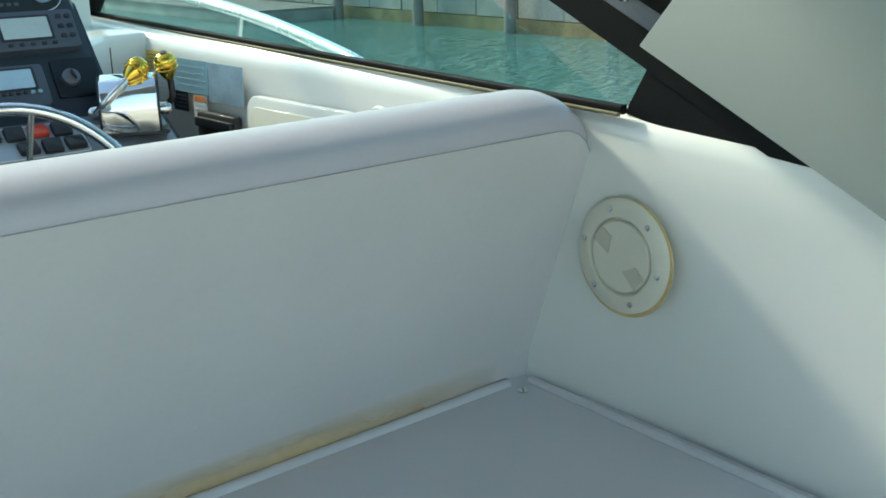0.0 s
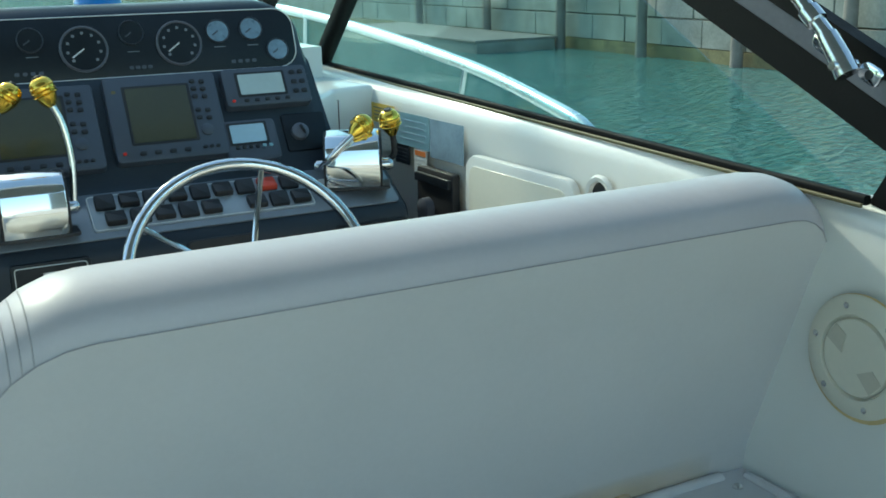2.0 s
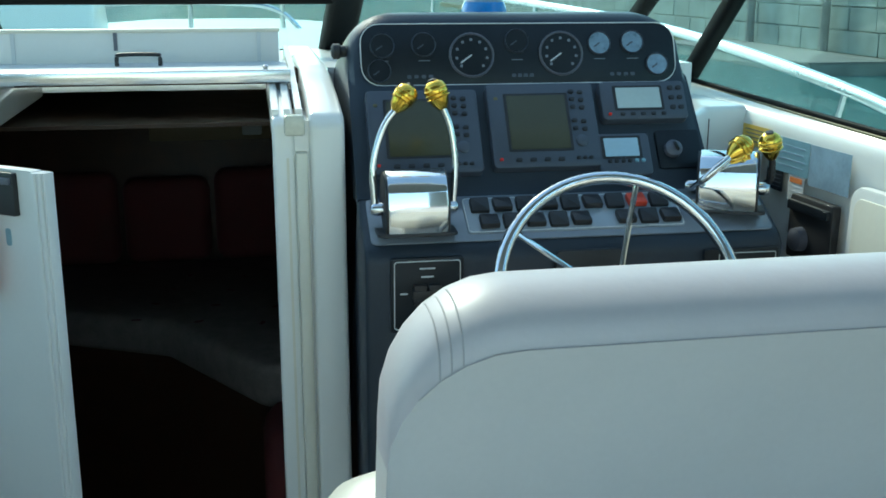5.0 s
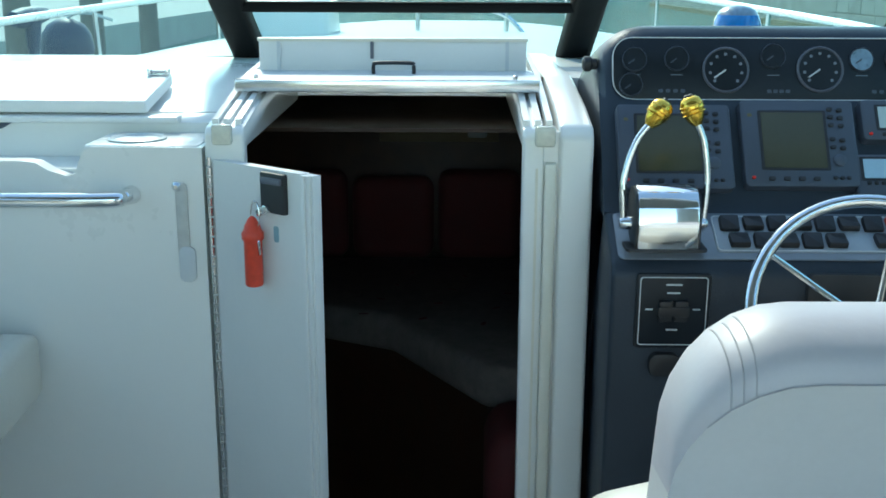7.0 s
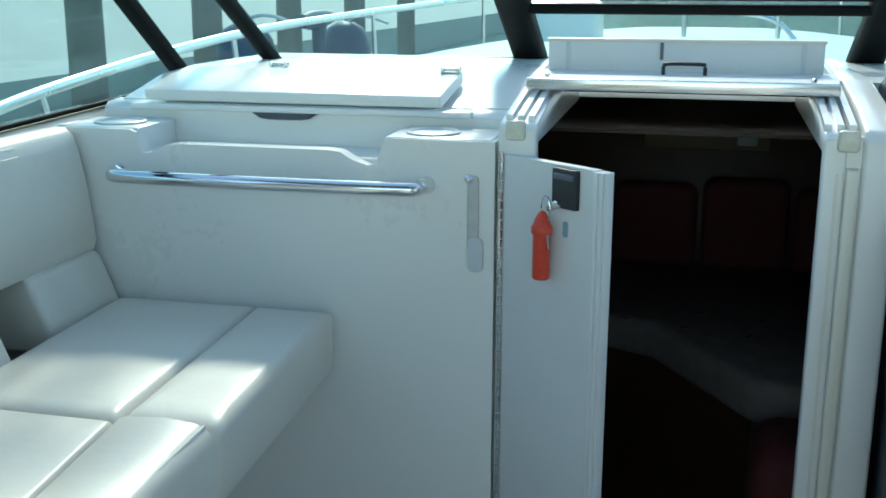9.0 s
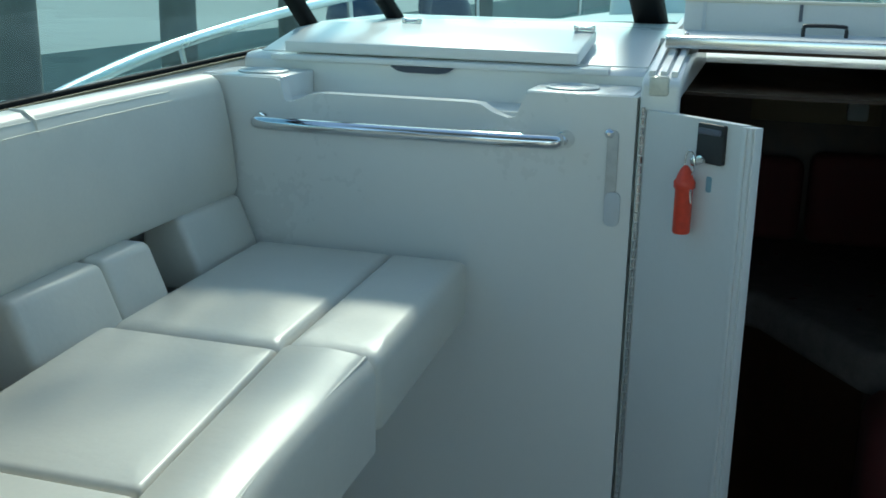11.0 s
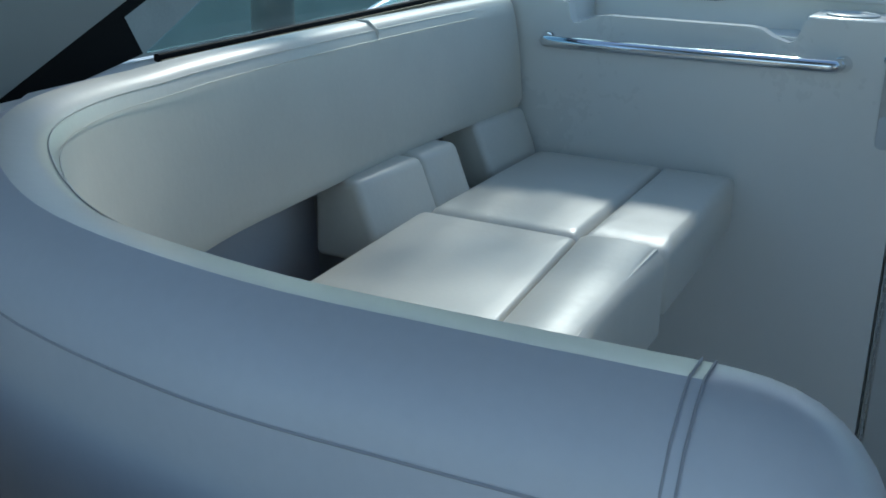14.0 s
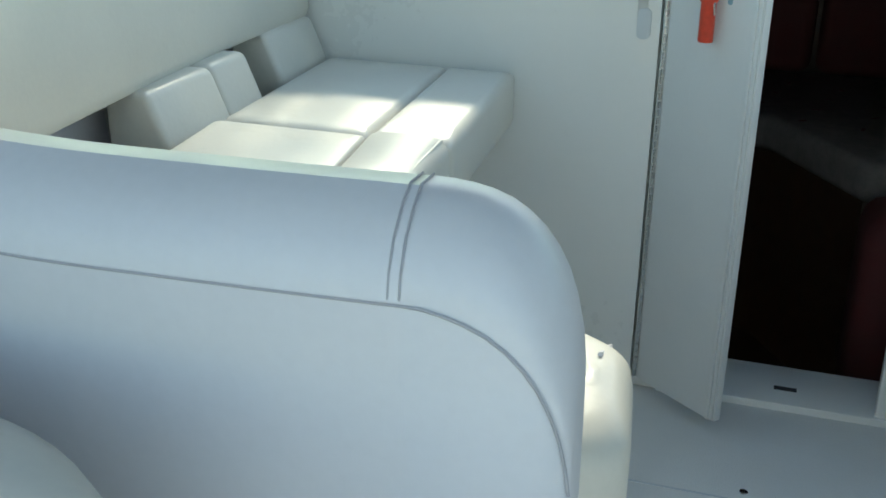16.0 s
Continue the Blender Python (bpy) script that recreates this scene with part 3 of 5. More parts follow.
wpart("lock_lip", plate(0.055, 0.012, 0.006, 0.003, 0.002, dm, (0.188, 1.165, 0.010)), FRAMEG, door)
wpart("key", plate(0.034, 0.016, 0.012, 0.006, 0.002, dm @ pose(0.166, 1.106, 0.008, 0, 0, 25)), STEEL, door, "small key in the lock")
wpart("decal", plate(0.014, 0.032, 0.0008, 0.005, 0, dm, (0.186, 1.060, 0.0)), LBLUE, door)

# key ring and red float on the door's lock
kf = thing("key_float", tuple(dm @ Vector((0.128, 0.97, 0.02))), "red foam key float hanging from the door lock", "key ring")
fm = dm @ pose(0.145, 0.955, 0.024, -90, 0, 0) @ Matrix.Diagonal((0.82, 0.82, 0.95, 1))
fl = lathe([(0.001, 0.0), (0.019, 0.001), (0.0215, 0.004), (0.0215, 0.095), (0.026, 0.100), (0.026, 0.112), (0.021, 0.118), (0.018, 0.128), (0.009, 0.142), (0.004, 0.146)], 20, m=fm)
wpart("float", fl, RED, kf)
wpart("ring", tube([dm @ Vector((0.152 + 0.012 * math.cos(a), 1.098 + 0.026 * math.sin(a), 0.022)) for a in [2 * math.pi * k / 20 for k in range(20)]], 0.0016, 6, True), STEEL, kf)
wpart("chain", tube([dm @ Vector(p) for p in ((0.138, 1.078, 0.024), (0.152, 1.068, 0.026), (0.164, 1.046, 0.026), (0.163, 1.02, 0.024))], 0.003, 6), STEEL, kf)

# pull-strap on the console
HOOKG = mat("dull_plastic", (0.50, 0.49, 0.46), 0.5, var=0.12, scale=40)
st = thing("door_hook", (-0.385, 2.15, 1.1), "worn dull grey hook strap on the white bulkhead", "hook")
wpart("strap", plate(0.024, 0.165, 0.004, 0.011, 0.001, frame_at((-0.380, 2.1495, 1.085), (1, 0, 0), (0, 0, 1))), HOOKG, st)
wpart("foot", plate(0.034, 0.075, 0.006, 0.014, 0.001, frame_at((-0.374, 2.1495, 0.998), (1, 0, 0), (0, 0, 1))), PALE, st)
wpart("stud", lathe([(0.010, 0), (0.010, 0.006), (0.004, 0.012)], 12, m=pose(-0.388, 2.1495, 1.160, 90)), STEEL, st)

# grab rail
gr = thing("grab_rail", (-0.84, 2.15, 1.145), "polished stainless grab rail on the white console", "grab rail")
wpart("bar", tube(smooth_path([(-1.205, 2.15, 1.142), (-1.190, 2.118, 1.142), (-1.150, 2.092, 1.142), (-0.85, 2.086, 1.142), (-0.53, 2.092, 1.142), (-0.490, 2.118, 1.142), (-0.475, 2.15, 1.142)], 6), 0.0155, 14), CHROME, gr)

for s_, x in ((-1, -1.198), (1, -0.482)):
    wpart("end_fitting", tube([(x, 2.152, 1.142), (x + s_ * -0.004, 2.138, 1.142)], [0.020, 0.0165], 14), CHROME, gr)

# lid hinges
hg = thing("lid_hinge", (-0.985, 2.595, 1.345), "small stainless hinge on the console lid", "hinge", "lid hinges")
part("leaf", box(-0.024, 0.024, -0.012, 0.012, 0.0, 0.003, 0.001), STEEL, hg)
part("barrel", lathe([(0.0045, 0), (0.0045, 0.036)], 10, m=pose(-0.018, 0, 0.008, 0, 90, 0)), STEEL, hg)
for x in (-0.021, 0.021):
    part("knuckle", box(x - 0.005, x + 0.005, -0.009, 0.009, 0.002, 0.016, 0.003), STEEL, hg)
copy_thing(hg, Matrix.Translation((-0.525, 2.56, 1.344)))

# ---------- windshield ----------
ws = thing("window_windshield", (0.05, 3.0, 1.3), "black-framed raked boat windshield", "windshield", kind="structure")


def bar(name, a, b, w, d, material=FRAME, label=""):
    """A rounded bar between two points; w across the boat's plan, d along the other way."""
    a, b = Vector(a), Vector(b)
    ax = (b - a).normalized()
    u = ax.cross(Vector((0, 0, 1)))
    u = u.normalized() if u.length > 0.05 else Vector((1, 0, 0))
    m = frame_at(a, u, u.cross(ax) * -1)
    bm = prism(rounded(w, d, min(w, d) * 0.3, 3), "z", 0, (b - a).length)
    m2 = Matrix((( u.x, (ax.cross(u)).x, ax.x, a.x), (u.y, (ax.cross(u)).y, ax.y, a.y), (u.z, (ax.cross(u)).z, ax.z, a.z), (0, 0, 0, 1)))
    bm.transform(m2)
    return wpart(name, bm, material, ws, label)


def pane(name, pts):
    bm = bmesh.new()
    vs = [bm.verts.new(p) for p in pts]
    f = bm.faces.new(vs)
    n = f.normal if f.normal.length else Vector((0, 0, 1))
    f.normal_update()
    r = bmesh.ops.extrude_face_region(bm, geom=[f])
    bmesh.ops.translate(bm, vec=f.normal * 0.005, verts=[v for v in r["geom"] if isinstance(v, bmesh.types.BMVert)])
    ob = wpart(name, bm, GLASS, ws, "clear tinted glass pane")
    ob.visible_shadow = False
    return ob


TOPZ = 1.80
C1, C2 = (-0.45, 3.33, 1.33), (0.52, 3.33, 1.33)
T1, T2 = (-0.50, 2.70, TOPZ), (0.57, 2.70, TOPZ)
P1, P2 = (-1.20, 3.10, 1.315), (1.30, 3.10, 1.315)
Q1, Q2 = (-1.27, 2.40, TOPZ), (1.37, 2.40, TOPZ)
S1, S2 = (-1.335, 2.78, 1.285), (1.425, 2.80, 1.280)
U1, U2 = (-1.385, 2.16, TOPZ), (1.44, 2.20, TOPZ)
G1, G2 = (-1.425, 0.98, 1.212), (1.488, 0.960, 1.226)
for a, b in ((C1, T1), (C2, T2)):
    bar("center_post", a, b, 0.098, 0.06)
for a, b in ((P1, Q1), (P2, Q2), (S1, U1), (S2, U2)):
    bar("post", a, b, 0.045, 0.04)
for a, b in ((T1, T2), (T1, Q1), (T2, Q2), (Q1, U1), (Q2, U2)):
    bar("top_bar", a, b, 0.045, 0.045)
bar("cross_bar", (-0.47, 3.10, 1.487), (0.545, 3.10, 1.487), 0.03, 0.030)
bar("cross_bar", (-0.48, 3.07, 1.527), (0.55, 3.07, 1.527), 0.04, 0.032)
for a, b in ((C1, C2), (C1, P1), (C2, P2), (P1, S1), (P2, S2), (S1, G1), (S2, G2)):
    bar("sill_gasket", a, b, 0.014, 0.014)
for a, b in ((S1, G1), (S2, G2)):
    o = Vector((0.010 if a[0] < 0 else -0.010, 0, -0.006))
    bar("sill_trim", Vector(a) + o, Vector(b) + o, 0.006, 0.006, mat("trim_bronze", (0.15, 0.13, 0.07), 0.5, 0.2), "thin bronze trim strip")


def beam_pt(y, up, side):
    """A point on the side frame that falls aft from the windshield's top to the cockpit side."""
    x = (1.512 - 0.05 * max(0, y - 1.0) / 1.2) if side > 0 else (-1.455 + 0.045 * max(0, y - 1.0) / 1.2)
    return (x, y, 1.180 + 0.455 * (y - 0.70) + up)


for side in (-1, 1):
    for lo, hi, dx, mt, nm in ((0.0, 0.052, 0.013, FRAME, "side_beam"), (0.052, 0.085, 0.010, FRAMEG, "beam_channel"), (0.085, 0.112, 0.013, FRAME, "beam_cap")):
        rings = []
        for y in (0.58, 0.8, 1.1, 1.6, 2.1):
            x = beam_pt(y, 0, side)[0]
            z = beam_pt(y, 0, side)[2]
            rings.append([(x - dx, y, z + lo), (x + dx, y, z + lo), (x + dx, y, z + hi), (x - dx, y, z + hi)])
        wpart(nm, loft(rings), mt, ws)
    g = [(0.62, 1.15), (0.972, 1.218), (0.930, 1.290), (0.70, 1.20)]
    xg = beam_pt(0.8, 0, side)[0]
    wpart("gusset", prism(g, "x", xg - 0.008, xg + 0.008), FRAME, ws, "black corner gusset")
    xs = 1.49 if side > 0 else -1.43
    b0, b1, b2 = (xs, 0.965, 1.222), (xs - side * 0.06, 2.80, 1.285), (xs - side * 0.045, 2.25, TOPZ - 0.05)
    t3 = beam_pt(1.95, 0.0, side)
    pane("pane", [b0, b1, b2, t3])
    # white panel standing in shade; the shade is put into its grey colour
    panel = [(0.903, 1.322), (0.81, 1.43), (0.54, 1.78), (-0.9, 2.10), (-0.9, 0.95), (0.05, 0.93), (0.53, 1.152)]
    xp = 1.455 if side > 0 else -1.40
    tagged(part("side_curtain", prism(panel, "x", xp - 0.006, xp + 0.006, 0.003), mat("curtain_shaded_white", (0.28, 0.30, 0.285), 0.5, var=0.04, bump=0.06, bump_scale=12)), "stiff white side panel, its shade put in as grey, above the black windshield frame", "side panel")
pane("pane", [C1, C2, (0.545, 3.10, 1.50), (-0.475, 3.10, 1.50)])
pane("pane", [C1, P1, Q1, T1])
pane("pane", [C2, P2, Q2, T2])
pane("pane", [P1, S1, U1, Q1])
pane("pane", [P2, S2, U2, Q2])

# strut with hinge on the starboard frame
sm = thing("canopy_strut", (1.47, 0.99, 1.40), "stainless canopy strut hinged on the black window frame", "strut")
wpart("tube", tube([(1.450, 1.005, 1.432), (1.448, 1.09, 1.508), (1.42, 1.45, 1.82), (1.39, 1.80, 2.13)], 0.0105, 12), STEEL, sm)
wpart("clevis", tube([(1.452, 0.975, 1.390), (1.450, 0.990, 1.412), (1.450, 1.012, 1.438)], [0.016, 0.015, 0.013], 12), STEEL, sm)
wpart("collar", tube([(1.450, 1.030, 1.454), (1.449, 1.046, 1.468)], 0.0145, 14), STEEL, sm)
wpart("pin", tube([(1.430, 0.982, 1.402), (1.472, 0.982, 1.402)], 0.006, 10), STEEL, sm)
for dy in (-0.040, 0.040):
    y_ = 0.992 + dy
    pm = frame_at((1.469, y_, 1.408 + dy * 0.43), (0, -1, -0.43), (0, -0.43, 1))
    pad = wpart("pad", plate(0.036, 0.024, 0.005, 0.010, 0.001, pm), CHROME, sm)
    wpart("screw", lathe([(0.006, 0), (0.006, 0.002), (0.001, 0.003)], 10, m=pm @ Matrix.Translation((0, 0, 0.005))), RUBBER, sm)

# ---------- lounge on the port side ----------
ZS = 0.868


def cushion(outline, z0, z1, r, puff=0.0):
    """An upholstered pad: rounded rim, slightly domed top, drawn in towards its middle."""
    n = len(outline)
    xs, ys = [p[0] for p in outline], [p[1] for p in outline]
    c = Vector(((min(xs) + max(xs)) / 2, (min(ys) + max(ys)) / 2))
    half = 0.5 * min(max(xs) - min(xs), max(ys) - min(ys))

    def ring(shrink, z):
        k = min(0.96, shrink / half)
        return [(x + (c.x - x) * k, y + (c.y - y) * k, z) for x, y in outline]
    rings = [ring(0.004, z0), ring(0, z0 + 0.01), ring(0, z1 - r)]
    for a in (25, 50, 70, 90):
        rings.append(ring(r * (1 - math.cos(radians(a))), z1 - r + r * math.sin(radians(a))))
    for k in (1, 2, 3, 4):
        rings.append(ring(r + (half - r) * 0.24 * k, z1 + puff * math.sin(radians(22.5 * k))))
    return loft(rings)


def band(outer, inner, z0, z1, r):
    """A long upholstered roll between two edges with equal numbers of points."""
    rings = []
    for (ax, ay), (bx, by) in zip(outer, inner):
        a, b = Vector((ax, ay)), Vector((bx, by))
        d = (b - a).normalized()
        ring = [(a, z0), (a, z1 - r)]
        for t in (30, 60, 90):
            ring.append((a + d * r * (1 - math.cos(radians(t))), z1 - r + r * math.sin(radians(t))))
        ring += [((a + b) / 2, z1 + 0.005), (b - d * 0.016, z1), (b - d * 0.004, z1 - 0.006), (b, z1 - 0.02), (b, z0)]
        rings.append([(p.x, p.y, z) for p, z in ring])
    return loft(rings)


def fine(pts, step=0.03):
    """A closed outline with points about every step."""
    out = []
    for i in range(len(pts)):
        a, b = Vector(pts[i]), Vector(pts[(i + 1) % len(pts)])
        k = max(1, int((b - a).length / step))
        out += [tuple(a + (b - a) * j / k) for j in range(k)]
    return out


def round_corners(pts, radii):
    out = []
    n = len(pts)
    for i in range(n):
        p0, p1, p2, r = Vector(pts[i - 1]), Vector(pts[i]), Vector(pts[(i + 1) % n]), radii[i]
        if r <= 0:
            out.append(tuple(p1))
            continue
        a, b = p1 + (p0 - p1).normalized() * r, p1 + (p2 - p1).normalized() * r
        for k in range(7):
            t = k / 6
            out.append(tuple((1 - t) ** 2 * a + 2 * t * (1 - t) * p1 + t * t * b))
    return out


lounge = thing("lounge_seat", (-0.9, 1.2, 0.0), "cream vinyl L-shaped lounge seat with a wrap-around grey-backed bolster", "lounge seat")
wpart("base", box(-1.30, -1.0, 0.70, 2.14, 0.0, 0.73), GEL, lounge, "white moulded seat base")
wpart("base", prism(round_corners([(-1.30, 0.80), (-0.66, 0.80), (-0.26, 0.66), (-0.24, 0.26), (-1.0, 0.30)], [0, 0.08, 0.05, 0.05, 0.3]), "z", 0.0, 0.70), GEL, lounge, "white moulded seat base")
# seat pads: a main pad and a front roll for each section
wpart("seat_pad", cushion(fine(round_corners([(-1.20, 2.125), (-0.864, 2.125), (-0.828, 1.462), (-1.17, 1.462)], [0.02, 0.008, 0.02, 0.02])), 0.735, ZS - 0.004, 0.026, 0.002), VINYL, lounge)
wpart("front_roll", cushion(fine(round_corners([(-0.860, 2.125), (-0.684, 2.125), (-0.648, 1.462), (-0.824, 1.462)], [0.008, 0.02, 0.03, 0.012])), 0.728, ZS, 0.026, 0.002), VINYL, lounge)
wpart("seat_pad", cushion(fine(round_corners([(-1.17, 1.456), (-0.826, 1.456), (-0.762, 0.938), (-1.12, 0.938)], [0.02, 0.012, 0.012, 0.02])), 0.735, ZS - 0.002, 0.013, 0.002), VINYL, lounge)
wpart("seat_pad", cushion(fine(round_corners([(-1.12, 0.934), (-0.764, 0.934), (-0.725, 0.76), (-0.62, 0.54), (-0.62, 0.30), (-1.10, 0.42)], [0.02, 0.01, 0.08, 0.05, 0.02, 0.2])), 0.735, ZS - 0.002, 0.013, 0.002), VINYL, lounge)
edge = [(-0.650, 1.456), (-0.642, 1.25), (-0.630, 1.05), (-0.606, 0.90), (-0.552, 0.80), (-0.47, 0.755), (-0.36, 0.738), (-0.245, 0.732)]
inner = [(-0.25, 0.536), (-0.40, 0.536), (-0.60, 0.548), (-0.695, 0.68), (-0.738, 0.82), (-0.762, 0.96), (-0.822, 1.456)]
es = [tuple(p[:2]) for p in smooth_path([(x, y, 0) for x, y in edge], 5)]
ins = [tuple(p[:2]) for p in smooth_path([(x, y, 0) for x, y in inner[::-1]], 6)]
ins = [ins[round(k * (len(ins) - 1) / (len(es) - 1))] for k in range(len(es))]
wpart("front_roll", band(es, ins, 0.70, ZS + 0.004, 0.035), VINYL, lounge)
wpart("seat_pad", cushion(fine([(-0.618, 0.53), (-0.25, 0.53), (-0.25, 0.27), (-0.618, 0.27)]), 0.735, ZS - 0.004, 0.02, 0.004), VINYL, lounge)
pip = tube([(x - 0.018 * (1 if i < 20 else 0.4), y - 0.018 * (0 if i < 20 else 1), ZS - 0.001) for i, (x, y) in enumerate(es)], 0.0035, 6)
wpart("piping", pip, VINYL, lounge)
wpart("end_bolster", cushion(fine(round_corners([(-0.262, 0.745), (-0.170, 0.690), (-0.140, 0.46), (-0.26, 0.40)], [0.03, 0.06, 0.05, 0.02])), 0.30, ZS + 0.025, 0.045, 0.004), VINYL, lounge, "rounded end bolster with double piping")
wpart("piping", tube([(-0.205, 0.716, 0.30), (-0.203, 0.714, 0.70), (-0.203, 0.706, ZS - 0.005), (-0.203, 0.62, ZS + 0.0265)], 0.003, 6), VGREYL, lounge)

# wrap-around backrest: section along a curved plan
plan = smooth_path([(-1.295, 2.135, 0), (-1.290, 1.8, 0), (-1.275, 1.45, 0), (-1.248, 1.12, 0), (-1.215, 0.84, 0), (-1.145, 0.60, 0), (-1.03, 0.41, 0), (-0.87, 0.26, 0), (-0.70, 0.152, 0), (-0.52, 0.112, 0), (-0.36, 0.112, 0), (-0.104, 0.128, 0)], 6)
NP = len(plan)


def back_ring(i):
    p = plan[i]
    d = (plan[min(i + 1, NP - 1)] - plan[max(i - 1, 0)]).normalized()
    nrm = Vector((-d.y, d.x, 0))          # towards the seat
    s = i / (NP - 1)
    zt = 1.240 + 0.038 * min(1, max(0, (s - 0.40) / 0.28))
    wide = 1.0 + 0.55 * max(0, 0.45 - s)
    prof = [(0.026, 0.960), (0.036, 0.985), (0.024, 1.10), (0.006, zt - 0.045), (-0.003, zt - 0.016), (-0.022, zt - 0.002), (-0.05, zt + 0.001), (-0.066 * wide, zt - 0.006), (-0.084 * wide, zt - 0.020), (-0.095 * wide, zt - 0.038), (-0.098 * wide, zt - 0.052), (-0.092, 0.95), (-0.07, 0.70)]
    return [tuple(p + nrm * a + Vector((0, 0, z))) for a, z in prof]


split = 12
wpart("back_pad", loft([back_ring(i)[:7] + [tuple(Vector(back_ring(i)[6]) - Vector((0, 0, 0.06)))] for i in range(0, NP - 3)]), VINYL, lounge)
wpart("outer_roll", loft([back_ring(i)[6:11] for i in range(0, NP - 3)], closed_ring=False), VGREYL, lounge)
wpart("outer_skin", loft([[back_ring(i)[10], back_ring(i)[11], back_ring(i)[12]] for i in range(14, NP - 3)], closed_ring=False), VGREYL, lounge, "grey-white vinyl outer back")
# end cap with rounded top corner
endr = []
for k in range(13):
    a = radians(90 * k / 12)
    i = NP - 4
    base = plan[i]
    dx = 0.100 * math.sin(a)
    dz = 0.12 * (1 - math.cos(a)) ** 1.35
    ring = [(x + dx, y, max(0.70, z - dz) if z > 1.0 else z) for (x, y, z) in back_ring(NP - 4)]
    sh = 1 - 0.30 * (k / 12) ** 2
    cy = sum(q[1] for q in ring) / len(ring)
    endr.append([(qx, cy + (qy - cy) * sh, qz) for qx, qy, qz in ring])
wpart("end_cap", loft(endr), VGREYL, lounge, "rounded sewn end of the backrest")
i = NP - 4
for off in (0.0, 0.007):
    wpart("seam", tube([(p[0] - off, p[1], p[2] + 0.001) for p in back_ring(i)[5:11]], 0.0008, 5), SEAM, lounge)
wpart("seam", tube([tuple(Vector(back_ring(j)[10]) + Vector((0, 0, -0.002))) for j in range(16, NP - 3)] + [(endr[k][10][0], endr[k][10][1] - 0.001, endr[k][10][2] - 0.0015 * k) for k in range(1, 12)], 0.0011, 5), SEAM, lounge)
for q_, dz_ in ((4, 0.001), (3, 0.012)):
    wpart("stitching", tube([tuple(Vector(back_ring(j)[q_]) + Vector((0, 0, dz_))) for j in range(4, NP - 12)], 0.0009, 5), VINYL, lounge)
wpart("crease", tube([tuple(Vector(back_ring(split)[k]) + Vector((0, 0, 0.000))) for k in range(3, 7)], [0.0005, 0.005, 0.006, 0.003], 6), VINYL, lounge)
# lower pads behind the seat
for y0, y1, dx in ((1.515, 1.680, -0.008), (1.255, 1.510, 0.0), (1.860, 2.135, -0.050), (0.600, 0.805, 0.045)):
    wpart("lumbar_pad", prism([(-1.300 + dx, 0.80), (-1.150 + dx, 0.80), (-1.160 + dx, 0.86), (-1.203 + dx, 0.962), (-1.300 + dx, 0.962)], "y", y0, y1, 0.016, 3), VINYL, lounge)

# aft cushion behind the lounge's back
ac = thing("aft_cushion", (-0.75, -0.2, 0.9), "cream vinyl cushion edge behind the lounge back", "cushion")
wpart("pad", cushion(fine(round_corners([(-1.35, -0.055), (-0.40, -0.060), (-0.292, -0.14), (-0.29, -0.45), (-1.35, -0.45)], [0.02, 0.07, 0.05, 0.05, 0.02])), 0.95, 1.182, 0.035, 0.004), VINYL, ac)
wpart("seam", tube([(-0.42, -0.15, 1.1835), (-0.44, -0.30, 1.1845)], 0.002, 5), SEAM, ac)
tagged(part("aft_locker", box(-1.42, -0.34, -0.5, -0.10, 0.0, 0.95, 0.02), GEL), "white moulded locker under the aft cushion", "locker")

# ---------- helm seat ----------
hs_t = thing("captain_chair", (0.95, 1.3, 0.0), "wide grey vinyl helm seat seen from behind", "helm chair")


def seat_y(x):
    return 1.105 + 0.015 * (x - 0.9)


def seat_ring(x):
    """Section across the reclined seat back at x."""
    y, zt = seat_y(x), 1.249
    prof = [(0.055, 0.752), (0.045, 0.80), (-0.088, zt - 0.085), (-0.107, zt - 0.050), (-0.097, zt - 0.022), (-0.060, zt - 0.003), (-0.01, zt), (0.035, zt - 0.015), (0.06, zt - 0.06), (0.12, 0.95), (0.15, 0.752)]
    return [(x, y + a, z) for a, z in prof]


rings = []
XL, XR = 0.387, 1.496
for k in range(8):
    a = radians(90 * (1 - k / 7))
    x = XL + 0.13 * (1 - math.sin(a))
    dz = 0.13 * (1 - math.cos(a))
    q = seat_ring(XL + 0.13)
    cy = seat_y(x) - 0.03
    sh = 0.55 + 0.45 * math.cos(a)
    rings.append([(x, cy + (p[1] - seat_y(XL + 0.13) + 0.03) * sh, max(0.735, p[2] - dz) if p[2] > 1.0 else p[2]) for p in q])
left_rings = rings[:]
body = [seat_ring(x) for x in np.linspace(XL + 0.13, XR - 0.09, 12)]
endr2 = []
for k in range(1, 7):
    a = radians(90 * k / 6)
    x = XR - 0.09 + 0.09 * math.sin(a)
    dz = 0.085 * (1 - math.cos(a))
    q = seat_ring(x)
    sh = 0.8 + 0.2 * math.cos(a)
    cy = seat_y(x) + 0.03
    endr2.append([(px, cy + (py - cy) * sh, pz - dz if pz > 1.0 else pz) for px, py, pz in q])
back_rings = left_rings[:-1] + body + endr2
wpart("backrest", loft([r[8:] + r[:4] for r in back_rings]), VSEAT, hs_t, "pale grey vinyl back panel")
wpart("top_roll", loft([[tuple(p) for p in smooth_path(r[3:9], 3)] for r in back_rings]), VGREY, hs_t, "lilac-grey vinyl top roll")
wpart("seam", tube([(p[3][0], p[3][1] - 0.001, p[3][2] + 0.001) for p in left_rings[3:-1] + body + endr2[:4]], 0.0009, 5), SEAM, hs_t)
